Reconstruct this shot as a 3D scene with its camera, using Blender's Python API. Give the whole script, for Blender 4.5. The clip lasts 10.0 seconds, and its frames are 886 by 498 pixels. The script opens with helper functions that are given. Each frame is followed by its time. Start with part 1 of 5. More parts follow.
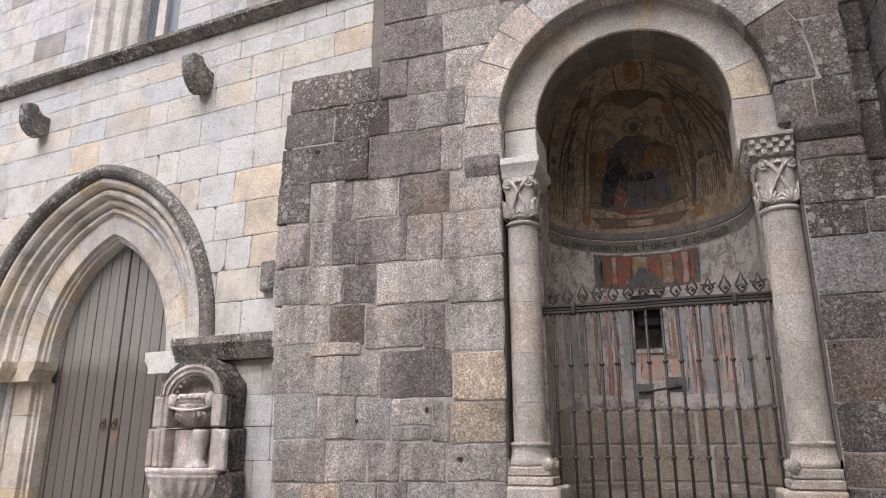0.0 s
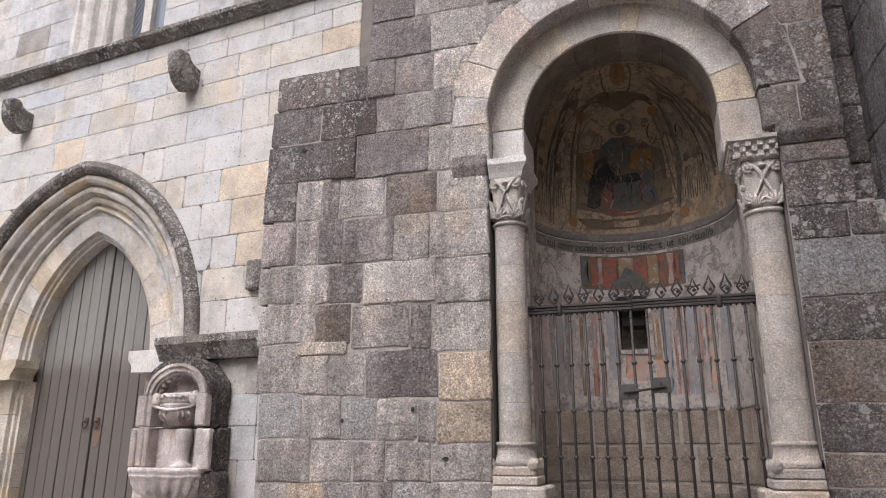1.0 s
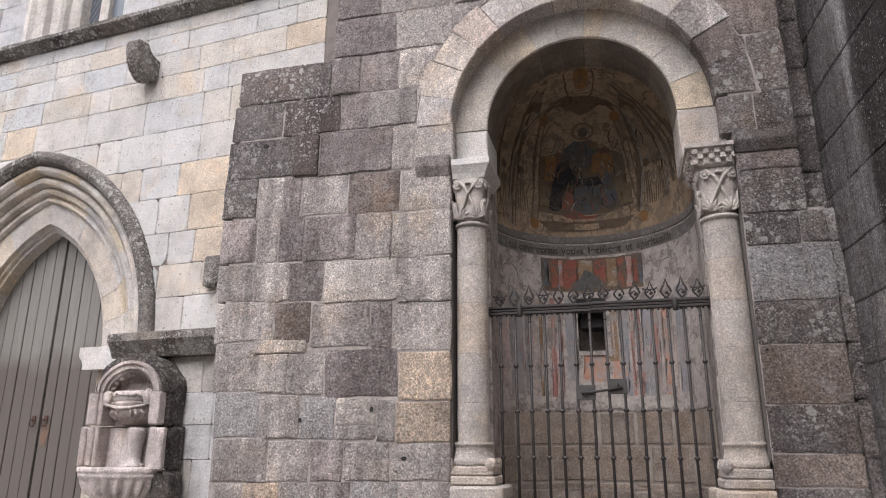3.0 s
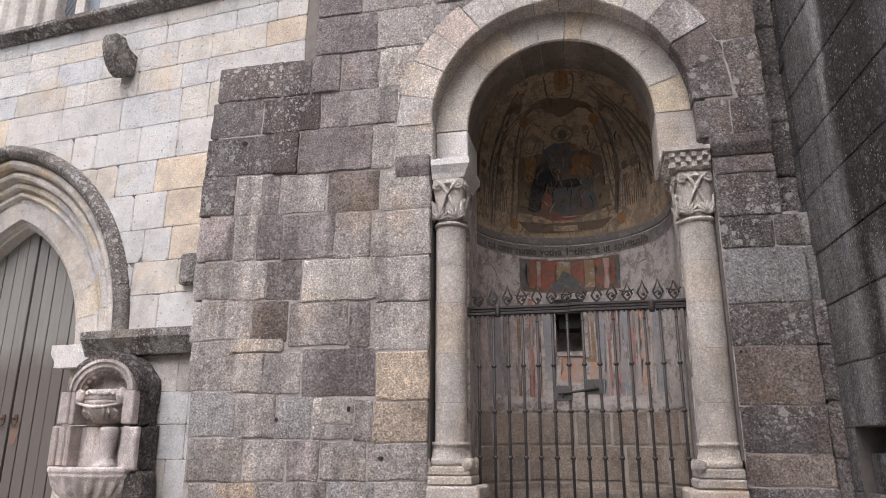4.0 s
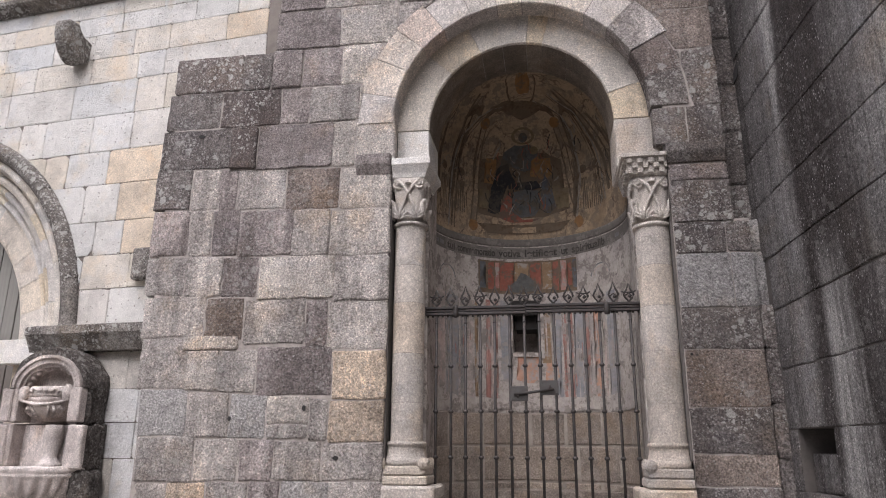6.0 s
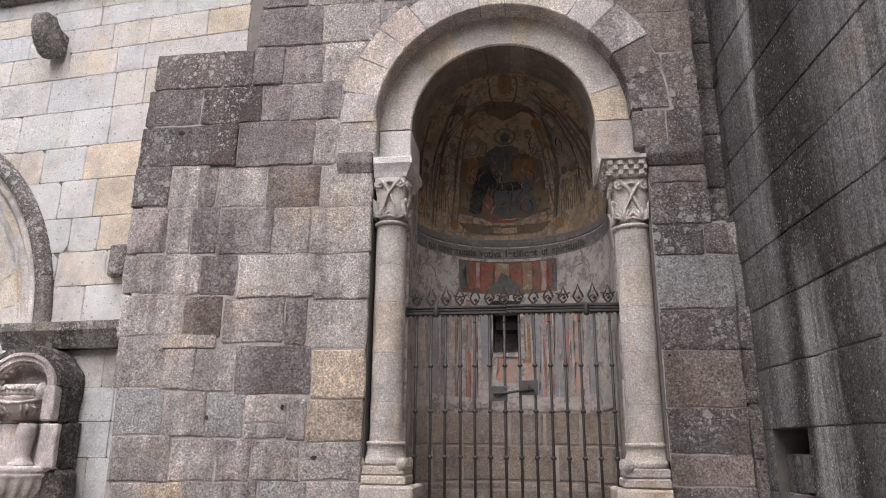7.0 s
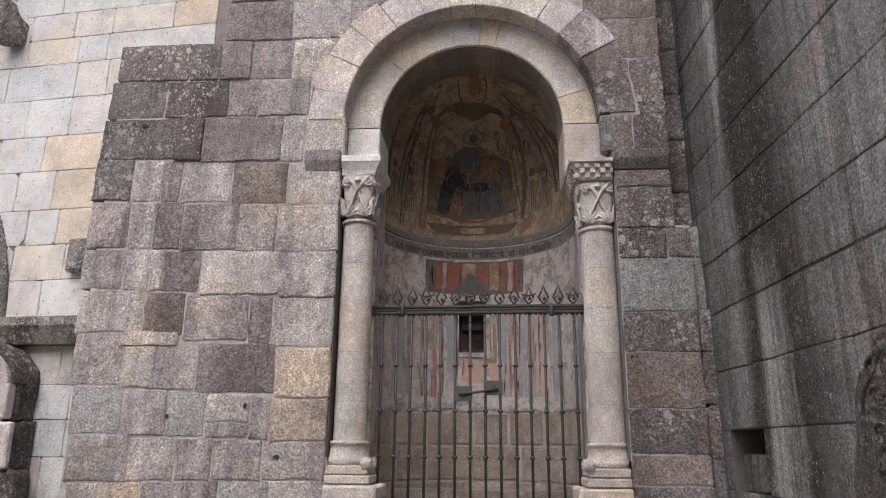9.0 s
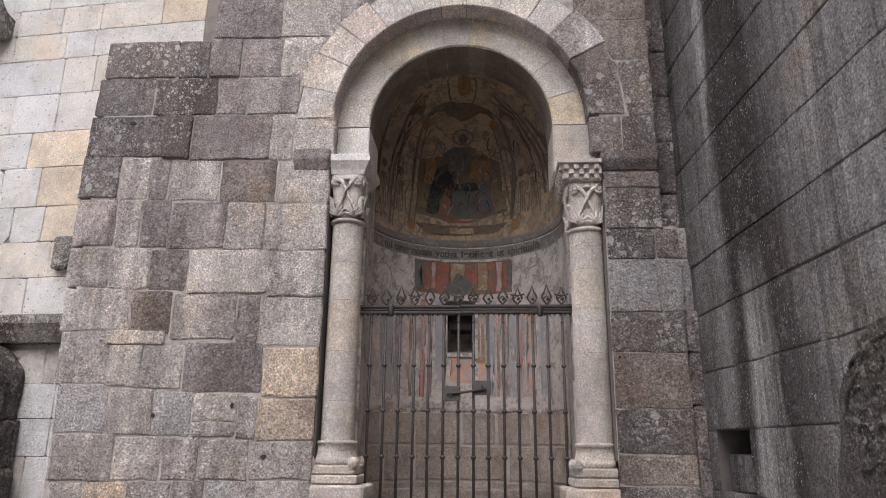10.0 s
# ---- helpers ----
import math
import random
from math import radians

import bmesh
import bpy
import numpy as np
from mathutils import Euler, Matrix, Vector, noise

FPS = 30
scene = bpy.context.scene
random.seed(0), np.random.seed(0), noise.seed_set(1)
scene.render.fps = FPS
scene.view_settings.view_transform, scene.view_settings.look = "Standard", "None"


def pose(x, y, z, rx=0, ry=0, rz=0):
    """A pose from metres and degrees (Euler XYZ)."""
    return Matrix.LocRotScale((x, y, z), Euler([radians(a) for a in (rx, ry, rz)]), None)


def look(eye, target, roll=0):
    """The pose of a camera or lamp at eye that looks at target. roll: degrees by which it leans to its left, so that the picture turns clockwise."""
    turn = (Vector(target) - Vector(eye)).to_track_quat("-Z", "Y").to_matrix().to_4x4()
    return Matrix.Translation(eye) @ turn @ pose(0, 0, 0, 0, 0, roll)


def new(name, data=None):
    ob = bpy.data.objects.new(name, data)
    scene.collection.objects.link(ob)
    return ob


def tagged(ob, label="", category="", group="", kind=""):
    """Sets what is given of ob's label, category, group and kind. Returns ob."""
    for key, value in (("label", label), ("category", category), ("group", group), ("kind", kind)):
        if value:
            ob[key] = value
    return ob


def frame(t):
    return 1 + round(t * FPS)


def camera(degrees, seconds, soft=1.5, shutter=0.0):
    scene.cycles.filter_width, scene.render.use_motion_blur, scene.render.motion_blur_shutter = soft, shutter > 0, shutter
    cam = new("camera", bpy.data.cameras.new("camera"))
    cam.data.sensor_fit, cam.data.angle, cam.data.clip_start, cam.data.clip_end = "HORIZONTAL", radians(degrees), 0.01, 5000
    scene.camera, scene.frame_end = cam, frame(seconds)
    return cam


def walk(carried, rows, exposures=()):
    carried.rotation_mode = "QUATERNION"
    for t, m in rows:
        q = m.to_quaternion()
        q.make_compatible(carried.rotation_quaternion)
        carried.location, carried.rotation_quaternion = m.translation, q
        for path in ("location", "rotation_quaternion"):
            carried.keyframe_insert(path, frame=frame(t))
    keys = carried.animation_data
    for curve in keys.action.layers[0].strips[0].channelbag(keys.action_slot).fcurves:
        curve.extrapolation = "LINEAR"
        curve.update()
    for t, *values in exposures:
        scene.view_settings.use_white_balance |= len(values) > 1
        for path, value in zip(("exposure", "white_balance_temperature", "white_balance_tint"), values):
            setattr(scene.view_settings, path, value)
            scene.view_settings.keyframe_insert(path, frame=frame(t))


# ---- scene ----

# ---- camera: it turns on the spot, tilted up ----
EYE = 1.0
cam = camera(65.3, 10.0, soft=1.0)
ROWS = [
    (0.0, 18.61, 16.07, 0.02),
    (0.5, 18.01, 16.06, -0.02),
    (1.0, 17.47, 16.06, -0.05),
    (1.5, 16.77, 16.06, -0.05),
    (2.0, 15.95, 16.06, -0.08),
    (2.5, 15.09, 16.05, -0.13),
    (4.0, 12.40, 16.05, -0.24),
    (4.5, 11.53, 16.04, -0.29),
    (5.0, 10.68, 16.04, -0.31),
    (5.5, 9.77, 16.05, -0.36),
    (7.0, 7.25, 16.04, -0.48),
    (7.5, 6.44, 16.04, -0.53),
    (8.0, 5.65, 16.04, -0.55),
    (8.5, 4.99, 16.04, -0.57),
    (9.0, 4.43, 16.04, -0.60),
    (9.5, 3.95, 16.04, -0.62),
    (10.0, 3.48, 16.04, -0.68),
]
walk(cam, [(t, pose(0, 0, EYE, 90 + pitch, 0, yaw) @ pose(0, 0, 0, 0, 0, -roll)) for t, yaw, pitch, roll in ROWS],
     [(0.0, 0.97, 6240, 17), (10.0, 0.97, 6240, 17)])

# ---- light: an overcast day ----
world = bpy.data.worlds.new("overcast_sky")
scene.world = world
world.use_nodes = True
wn = world.node_tree
sky = wn.nodes.new("ShaderNodeTexSky")
sky.sky_type, sky.sun_disc = "NISHITA", False
sky.sun_elevation, sky.sun_rotation = radians(62), radians(200)
sky.dust_density, sky.air_density = 4.0, 1.2
pale = wn.nodes.new("ShaderNodeHueSaturation")
pale.inputs["Saturation"].default_value = 0.18
wn.links.new(sky.outputs[0], pale.inputs["Color"])
wn.links.new(pale.outputs[0], wn.nodes["Background"].inputs["Color"])
wn.nodes["Background"].inputs["Strength"].default_value = 0.14
sun = new("sun", bpy.data.lights.new("sun", "SUN"))
sun.data.energy, sun.data.angle, sun.data.color = 1.5, radians(50), (1.0, 0.96, 0.9)
sun.matrix_world = look((-3, -12, 27), (0, 6, 2))


# ---- materials ----
class Tree:
    """A short hand for a node material."""

    def __init__(self, name):
        self.mat = bpy.data.materials.new(name)
        self.mat.use_nodes = True
        self.t = self.mat.node_tree
        self.bsdf = self.t.nodes["Principled BSDF"]
        self.pos = self.t.nodes.new("ShaderNodeNewGeometry").outputs["Position"]

    def put(self, socket, value):
        if isinstance(value, (int, float)):
            socket.default_value = value
        elif isinstance(value, tuple):
            socket.default_value = (*value, 1.0) if len(value) == 3 and socket.type == "RGBA" else value
        else:
            self.t.links.new(value, socket)

    def scaled(self, x, y, z, shift=None):
        n = self.t.nodes.new("ShaderNodeMapping")
        n.inputs["Scale"].default_value = (x, y, z)
        self.t.links.new(self.pos, n.inputs["Vector"])
        if shift is not None:
            self.t.links.new(shift, n.inputs["Location"])
        return n.outputs[0]

    def noise(self, scale, detail=4.0, rough=0.6, vector=None, colour=False):
        n = self.t.nodes.new("ShaderNodeTexNoise")
        n.inputs["Scale"].default_value, n.inputs["Detail"].default_value, n.inputs["Roughness"].default_value = scale, detail, rough
        self.t.links.new(vector or self.pos, n.inputs["Vector"])
        return n.outputs["Color" if colour else "Fac"]

    def cells(self, scale, vector=None):
        n = self.t.nodes.new("ShaderNodeTexVoronoi")
        n.inputs["Scale"].default_value = scale
        self.t.links.new(vector or self.pos, n.inputs["Vector"])
        return n.outputs["Distance"]

    def ramp(self, fac, stops, smooth=False):
        n = self.t.nodes.new("ShaderNodeValToRGB")
        n.color_ramp.interpolation = "B_SPLINE" if smooth else "LINEAR"
        while len(n.color_ramp.elements) < len(stops):
            n.color_ramp.elements.new(0.5)
        for e, (p, c) in zip(n.color_ramp.elements, stops):
            e.position = p
            e.color = (c, c, c, 1) if isinstance(c, (int, float)) else (*c, 1)
        self.t.links.new(fac, n.inputs[0])
        return n.outputs[0]

    def mix(self, fac, a, b, mode="MIX"):
        n = self.t.nodes.new("ShaderNodeMix")
        n.data_type, n.blend_type = "RGBA", mode
        self.put(n.inputs[0], fac), self.put(n.inputs[6], a), self.put(n.inputs[7], b)
        return n.outputs[2]

    def math(self, op, a, b=0.0):
        n = self.t.nodes.new("ShaderNodeMath")
        n.operation = op
        n.use_clamp = op in ("MULTIPLY_ADD",)
        self.put(n.inputs[0], a), self.put(n.inputs[1], b)
        return n.outputs[0]

    def random(self):
        return self.t.nodes.new("ShaderNodeObjectInfo").outputs["Random"]

    def axis(self, i):
        n = self.t.nodes.new("ShaderNodeSeparateXYZ")
        self.t.links.new(self.pos, n.inputs[0])
        return n.outputs[i]

    def between(self, v, a, b):
        n = self.t.nodes.new("ShaderNodeMapRange")
        n.inputs[1].default_value, n.inputs[2].default_value = a, b
        self.t.links.new(v, n.inputs[0])
        return n.outputs[0]

    def bump(self, height, strength, distance=0.01, under=None):
        n = self.t.nodes.new("ShaderNodeBump")
        n.inputs["Strength"].default_value, n.inputs["Distance"].default_value = strength, distance
        self.t.links.new(height, n.inputs["Height"])
        if under is not None:
            self.t.links.new(under, n.inputs["Normal"])
        return n.outputs[0]

    def done(self, colour, rough=0.85, normal=None, metal=0.0):
        self.put(self.bsdf.inputs["Base Color"], colour)
        self.put(self.bsdf.inputs["Roughness"], rough)
        self.bsdf.inputs["Metallic"].default_value = metal
        if normal is not None:
            self.t.links.new(normal, self.bsdf.inputs["Normal"])
        return self.mat


def granite(name, tints, stain=0.0, stain_colour=(0.06, 0.048, 0.044), lichen=0.0, streak=0.0, coarse=1.0, grime=0.35, grain=1.0, pock=0.0, bands=False, hewn=1.0, sparkle=0.0):
    """Weathered granite: a tint for each block, crystal grain, blotches, dark stains and streaks, lichen."""
    m = Tree(name)
    base = m.ramp(m.random(), tints)
    blotch = m.noise(3.1, 6, 0.68)
    base = m.mix(grime, base, m.ramp(blotch, [(0.32, 0.3), (0.5, 0.85), (0.62, 1.0)]), "MULTIPLY")
    warm = m.noise(1.7, 5, 0.65)
    base = m.mix(m.ramp(warm, [(0.54, 0.0), (0.70, 0.5)]), base, m.mix(1.0, base, (1.0, 0.82, 0.60), "MULTIPLY"))
    cool = m.noise(2.1, 5, 0.65, m.scaled(1, 1, 1.3))
    base = m.mix(m.ramp(cool, [(0.55, 0.0), (0.68, 0.5)]), base, m.mix(1.0, base, (0.82, 0.86, 0.93), "MULTIPLY"))
    if stain:
        wet = m.noise(1.5, 8, 0.72, m.scaled(1.5, 1.5, 0.8))
        wet = m.math("ADD", wet, m.math("MULTIPLY", m.math("SUBTRACT", m.random(), 0.5), 0.10))
        base = m.mix(m.ramp(wet, [(0.36, stain), (0.47, stain * 0.75), (0.56, 0.0)]), base, m.mix(0.72, base, stain_colour))
    if streak:
        run = m.noise(1.7, 3, 0.6, m.scaled(2.2, 2.2, 0.16))
        base = m.mix(m.ramp(run, [(0.48, 0.0), (0.57, streak)]), base, stain_colour)
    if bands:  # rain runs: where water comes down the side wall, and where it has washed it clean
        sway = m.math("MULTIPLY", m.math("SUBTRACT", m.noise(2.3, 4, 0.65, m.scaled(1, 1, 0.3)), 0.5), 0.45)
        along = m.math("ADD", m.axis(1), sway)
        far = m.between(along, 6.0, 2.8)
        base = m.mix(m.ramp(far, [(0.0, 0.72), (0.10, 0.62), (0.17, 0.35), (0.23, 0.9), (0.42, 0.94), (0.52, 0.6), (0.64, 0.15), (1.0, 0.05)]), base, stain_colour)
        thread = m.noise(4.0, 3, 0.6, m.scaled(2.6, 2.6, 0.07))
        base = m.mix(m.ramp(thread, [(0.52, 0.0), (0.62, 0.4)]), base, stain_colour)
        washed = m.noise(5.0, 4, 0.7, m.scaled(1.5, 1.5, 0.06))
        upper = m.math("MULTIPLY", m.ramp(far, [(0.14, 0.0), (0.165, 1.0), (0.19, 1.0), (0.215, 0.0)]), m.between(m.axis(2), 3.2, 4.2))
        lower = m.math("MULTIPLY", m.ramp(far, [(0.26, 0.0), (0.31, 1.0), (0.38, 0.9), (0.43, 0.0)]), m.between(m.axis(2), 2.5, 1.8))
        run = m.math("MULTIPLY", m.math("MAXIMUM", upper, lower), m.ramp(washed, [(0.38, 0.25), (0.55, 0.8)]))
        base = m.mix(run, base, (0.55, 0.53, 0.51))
    speck = m.noise(58 / coarse, 4, 0.75)
    fine = m.noise(150 / coarse, 3, 0.8)
    mottle = m.noise(13, 5, 0.7)
    base = m.mix(0.9 * grain, base, m.ramp(mottle, [(0.30, 0.76), (0.44, 0.93), (0.54, 1.05), (0.68, 1.28)]), "MULTIPLY")
    base = m.mix(0.9 * grain, base, m.ramp(speck, [(0.34, 0.34), (0.44, 0.76), (0.50, 1.0), (0.56, 1.24), (0.66, 1.95)]), "MULTIPLY")
    base = m.mix(0.6 * grain, base, m.ramp(fine, [(0.32, 0.45), (0.45, 0.85), (0.57, 1.15), (0.68, 1.5)]), "MULTIPLY")
    if pock:
        holes = m.cells(16, m.mix(0.05, m.pos, m.noise(18, 2, 0.5, colour=True)))
        base = m.mix(m.ramp(holes, [(0.10, pock), (0.17, 0.0)]), base, (0.17, 0.14, 0.12))
    if lichen:
        where = m.noise(1.9, 4, 0.65)
        bent = m.mix(0.06, m.pos, m.noise(20, 3, 0.6, colour=True))
        a = m.math("MULTIPLY", m.ramp(m.cells(7.5, bent), [(0.22, 1.0), (0.27, 0.0)]), m.ramp(where, [(0.48, 0.0), (0.53, lichen)]))
        b = m.math("MULTIPLY", m.ramp(m.cells(17.0, bent), [(0.25, 1.0), (0.31, 0.0)]), m.ramp(where, [(0.42, 0.0), (0.55, lichen)]))
        d = m.math("MULTIPLY", m.ramp(m.cells(40.0, bent), [(0.25, 1.0), (0.32, 0.0)]), m.ramp(where, [(0.36, 0.0), (0.5, lichen * 0.8)]))
        spots = m.math("MULTIPLY", m.math("MAXIMUM", m.math("MAXIMUM", a, b), d), m.ramp(speck, [(0.3, 0.4), (0.55, 1.0)]))
        base = m.mix(spots, base, (0.50, 0.485, 0.455))
    if sparkle:  # pale crystals and pin-point lichen
        glint = m.math("MULTIPLY", m.ramp(m.cells(33), [(0.17, 1.0), (0.27, 0.0)]), m.ramp(m.noise(7, 4, 0.7), [(0.46, 0.0), (0.62, sparkle)]))
        base = m.mix(glint, base, (0.52, 0.50, 0.48))
    relief = m.bump(m.noise(10 / coarse, 8, 0.76), min(1.0, 0.8 * hewn), 0.038 * coarse * hewn)
    m.bsdf.inputs["Specular IOR Level"].default_value = 0.2
    return m.done(base, m.ramp(blotch, [(0.3, 0.75), (0.7, 0.95)]), m.bump(speck, 1.0, 0.028 * coarse, relief))


GREY = [(0.0, (0.503, 0.443, 0.412)), (0.12, (0.624, 0.568, 0.533)), (0.26, (0.745, 0.684, 0.644)), (0.38, (0.603, 0.544, 0.513)), (0.5, (0.805, 0.724, 0.674)), (0.62, (0.663, 0.603, 0.568)), (0.76, (0.784, 0.663, 0.544)), (0.86, (0.724, 0.659, 0.624)), (0.94, (0.825, 0.754, 0.704)), (1.0, (0.603, 0.483, 0.423))]
m_wall = granite("grey_granite", GREY, stain=0.6, lichen=0.4, streak=0.25, grime=0.45)


def tone(r, g, b):
    """A stone's colour and two near it."""
    return [(0.0, (r * 0.88, g * 0.88, b * 0.89)), (0.5, (r, g, b)), (1.0, (r * 1.1, g * 1.09, b * 1.08))]


KINDS = {
    "g": granite("mid_grey_granite", tone(0.65, 0.592, 0.55), stain=0.5, lichen=0.4, streak=0.3, grime=0.5, hewn=1.7, sparkle=0.75),
    "p": granite("pale_pink_granite", tone(0.73, 0.665, 0.605), stain=0.35, lichen=0.3, streak=0.2, grime=0.45, hewn=1.7, sparkle=0.75),
    "o": granite("ochre_granite", tone(0.72, 0.585, 0.455), stain=0.3, lichen=0.2, streak=0.2, grime=0.45, hewn=1.4, sparkle=0.75),
    "m": granite("mauve_granite", tone(0.45, 0.39, 0.372), stain=0.6, lichen=0.45, streak=0.4, grime=0.5, hewn=1.6, sparkle=0.75),
    "b": granite("brown_granite", tone(0.39, 0.32, 0.277), stain=0.6, lichen=0.35, streak=0.3, grime=0.5, hewn=1.7, sparkle=0.75),
    "s": granite("slate_grey_granite", tone(0.36, 0.345, 0.335), stain=0.3, lichen=0.2, grime=0.4),
    "d": granite("lichened_dark_granite", tone(0.24, 0.213, 0.20), stain=0.6, lichen=0.85, streak=0.35, grime=0.5, hewn=1.5, sparkle=0.75),
}
m_dark = granite("dark_lichen_granite", [(0.0, (0.20, 0.178, 0.167)), (0.5, (0.25, 0.225, 0.21)), (0.85, (0.215, 0.19, 0.178)), (1.0, (0.24, 0.19, 0.168))], stain=0.75, lichen=0.6, streak=0.3, grime=0.4)
KINDS["k"] = granite("blackened_granite", [(0.0, (0.171, 0.137, 0.123)), (0.5, (0.138, 0.111, 0.103)), (1.0, (0.203, 0.171, 0.156))], stain=0.8, stain_colour=(0.06, 0.048, 0.046), lichen=1.0, streak=0.4)
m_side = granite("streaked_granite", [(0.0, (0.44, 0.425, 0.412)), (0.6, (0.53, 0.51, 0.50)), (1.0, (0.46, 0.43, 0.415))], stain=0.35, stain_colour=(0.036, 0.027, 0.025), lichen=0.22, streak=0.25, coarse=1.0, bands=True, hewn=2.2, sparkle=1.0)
m_light = granite("pale_granite", [(0.0, (0.699, 0.677, 0.639)), (0.18, (0.736, 0.696, 0.644)), (0.34, (0.644, 0.658, 0.658)), (0.5, (0.764, 0.733, 0.683)), (0.64, (0.736, 0.658, 0.552)), (0.76, (0.736, 0.724, 0.701)), (0.86, (0.681, 0.612, 0.506)), (0.93, (0.57, 0.573, 0.569)), (1.0, (0.754, 0.733, 0.692))], coarse=0.8, grime=0.38, stain=0.12, stain_colour=(0.30, 0.26, 0.22), grain=0.22, pock=0.75)
m_cream = granite("cream_granite", tone(0.73, 0.62, 0.49), coarse=0.8, grime=0.4, grain=0.4, pock=0.4)
m_upper = granite("grey_pale_granite", [(0.0, (0.68, 0.67, 0.655)), (0.4, (0.60, 0.59, 0.58)), (0.6, (0.42, 0.385, 0.35)), (0.75, (0.70, 0.66, 0.60)), (1.0, (0.64, 0.635, 0.63))], coarse=0.8, grime=0.5, grain=0.35, pock=0.5)
m_arch = granite("pale_arch_granite", [(0.0, (0.77, 0.70, 0.615)), (0.4, (0.70, 0.65, 0.59)), (0.7, (0.80, 0.71, 0.60)), (0.85, (0.76, 0.64, 0.48)), (1.0, (0.72, 0.67, 0.615))], grime=0.5, lichen=0.12, stain=0.2, grain=0.55)
m_ring = granite("arch_ring_granite", [(0.0, (0.74, 0.68, 0.63)), (0.4, (0.68, 0.63, 0.595)), (0.7, (0.79, 0.71, 0.62)), (1.0, (0.70, 0.57, 0.50))], stain=0.25, lichen=0.2, grime=0.4, grain=0.7)
# brown soffit stone, its colour darkened with the shade under the arch
m_soffit = granite("shaded_soffit_granite", tone(0.36, 0.30, 0.24), stain=0.5, grime=0.5, grain=0.5)
m_white = granite("white_granite", [(0.0, (0.799, 0.767, 0.724)), (1.0, (0.756, 0.724, 0.680))], coarse=0.7, grime=0.25, grain=0.5)
m_column = granite("column_granite", [(0.0, (0.61, 0.555, 0.50)), (0.5, (0.67, 0.61, 0.55)), (0.85, (0.67, 0.565, 0.455)), (1.0, (0.60, 0.56, 0.515))], grime=0.5, stain=0.2, lichen=0.1, grain=0.5)
m_carved = granite("carved_limestone", [(0.0, (0.70, 0.64, 0.58)), (1.0, (0.62, 0.565, 0.51))], coarse=0.5, grime=0.55, stain=0.3, grain=0.5)
m_portal = granite("portal_stone", [(0.0, (0.74, 0.67, 0.585)), (0.3, (0.79, 0.735, 0.665)), (0.5, (0.66, 0.64, 0.62)), (0.65, (0.76, 0.66, 0.50)), (0.8, (0.80, 0.75, 0.69)), (0.9, (0.70, 0.58, 0.41)), (1.0, (0.72, 0.66, 0.58))], grime=0.5, stain=0.25, stain_colour=(0.16, 0.13, 0.10), coarse=0.8, grain=0.5)
m_hood = granite("stained_moulding_stone", [(0.0, (0.36, 0.33, 0.30)), (1.0, (0.29, 0.265, 0.24))], stain=0.85, lichen=1.8, grime=0.7, hewn=1.5)
m_fount = granite("fountain_stone", [(0.0, (0.70, 0.61, 0.565)), (0.5, (0.86, 0.78, 0.735)), (1.0, (0.78, 0.69, 0.645))], stain=0.6, stain_colour=(0.07, 0.058, 0.05), coarse=0.6, grime=0.6, grain=0.7)
m_rough = granite("rough_black_stone", [(0.0, (0.15, 0.132, 0.12)), (1.0, (0.13, 0.115, 0.106))], stain=0.6, lichen=0.5, coarse=1.2, hewn=2.2)
m_niche_stone = granite("niche_masonry", [(0.0, (0.42, 0.35, 0.29)), (0.5, (0.53, 0.45, 0.375)), (1.0, (0.36, 0.31, 0.27))], grime=0.5, stain=0.3, grain=0.6)


def mortar(name, colour, amount=0.5):
    m = Tree(name)
    c = m.mix(amount, colour, m.ramp(m.noise(9, 5, 0.7), [(0.3, 0.35), (0.7, 1.1)]), "MULTIPLY")
    return m.done(c, 0.95, m.bump(m.noise(60, 4, 0.7), 0.6, 0.01))


m_mortar = mortar("grey_mortar", (0.37, 0.33, 0.30), 0.8)
m_joint = mortar("pale_mortar", (0.19, 0.165, 0.145))
m_joint_dark = mortar("dark_joint", (0.10, 0.088, 0.08))
m_lime = mortar("lime_mortar", (0.38, 0.335, 0.29), 0.6)
m_ground = mortar("granite_paving", (0.30, 0.28, 0.26))


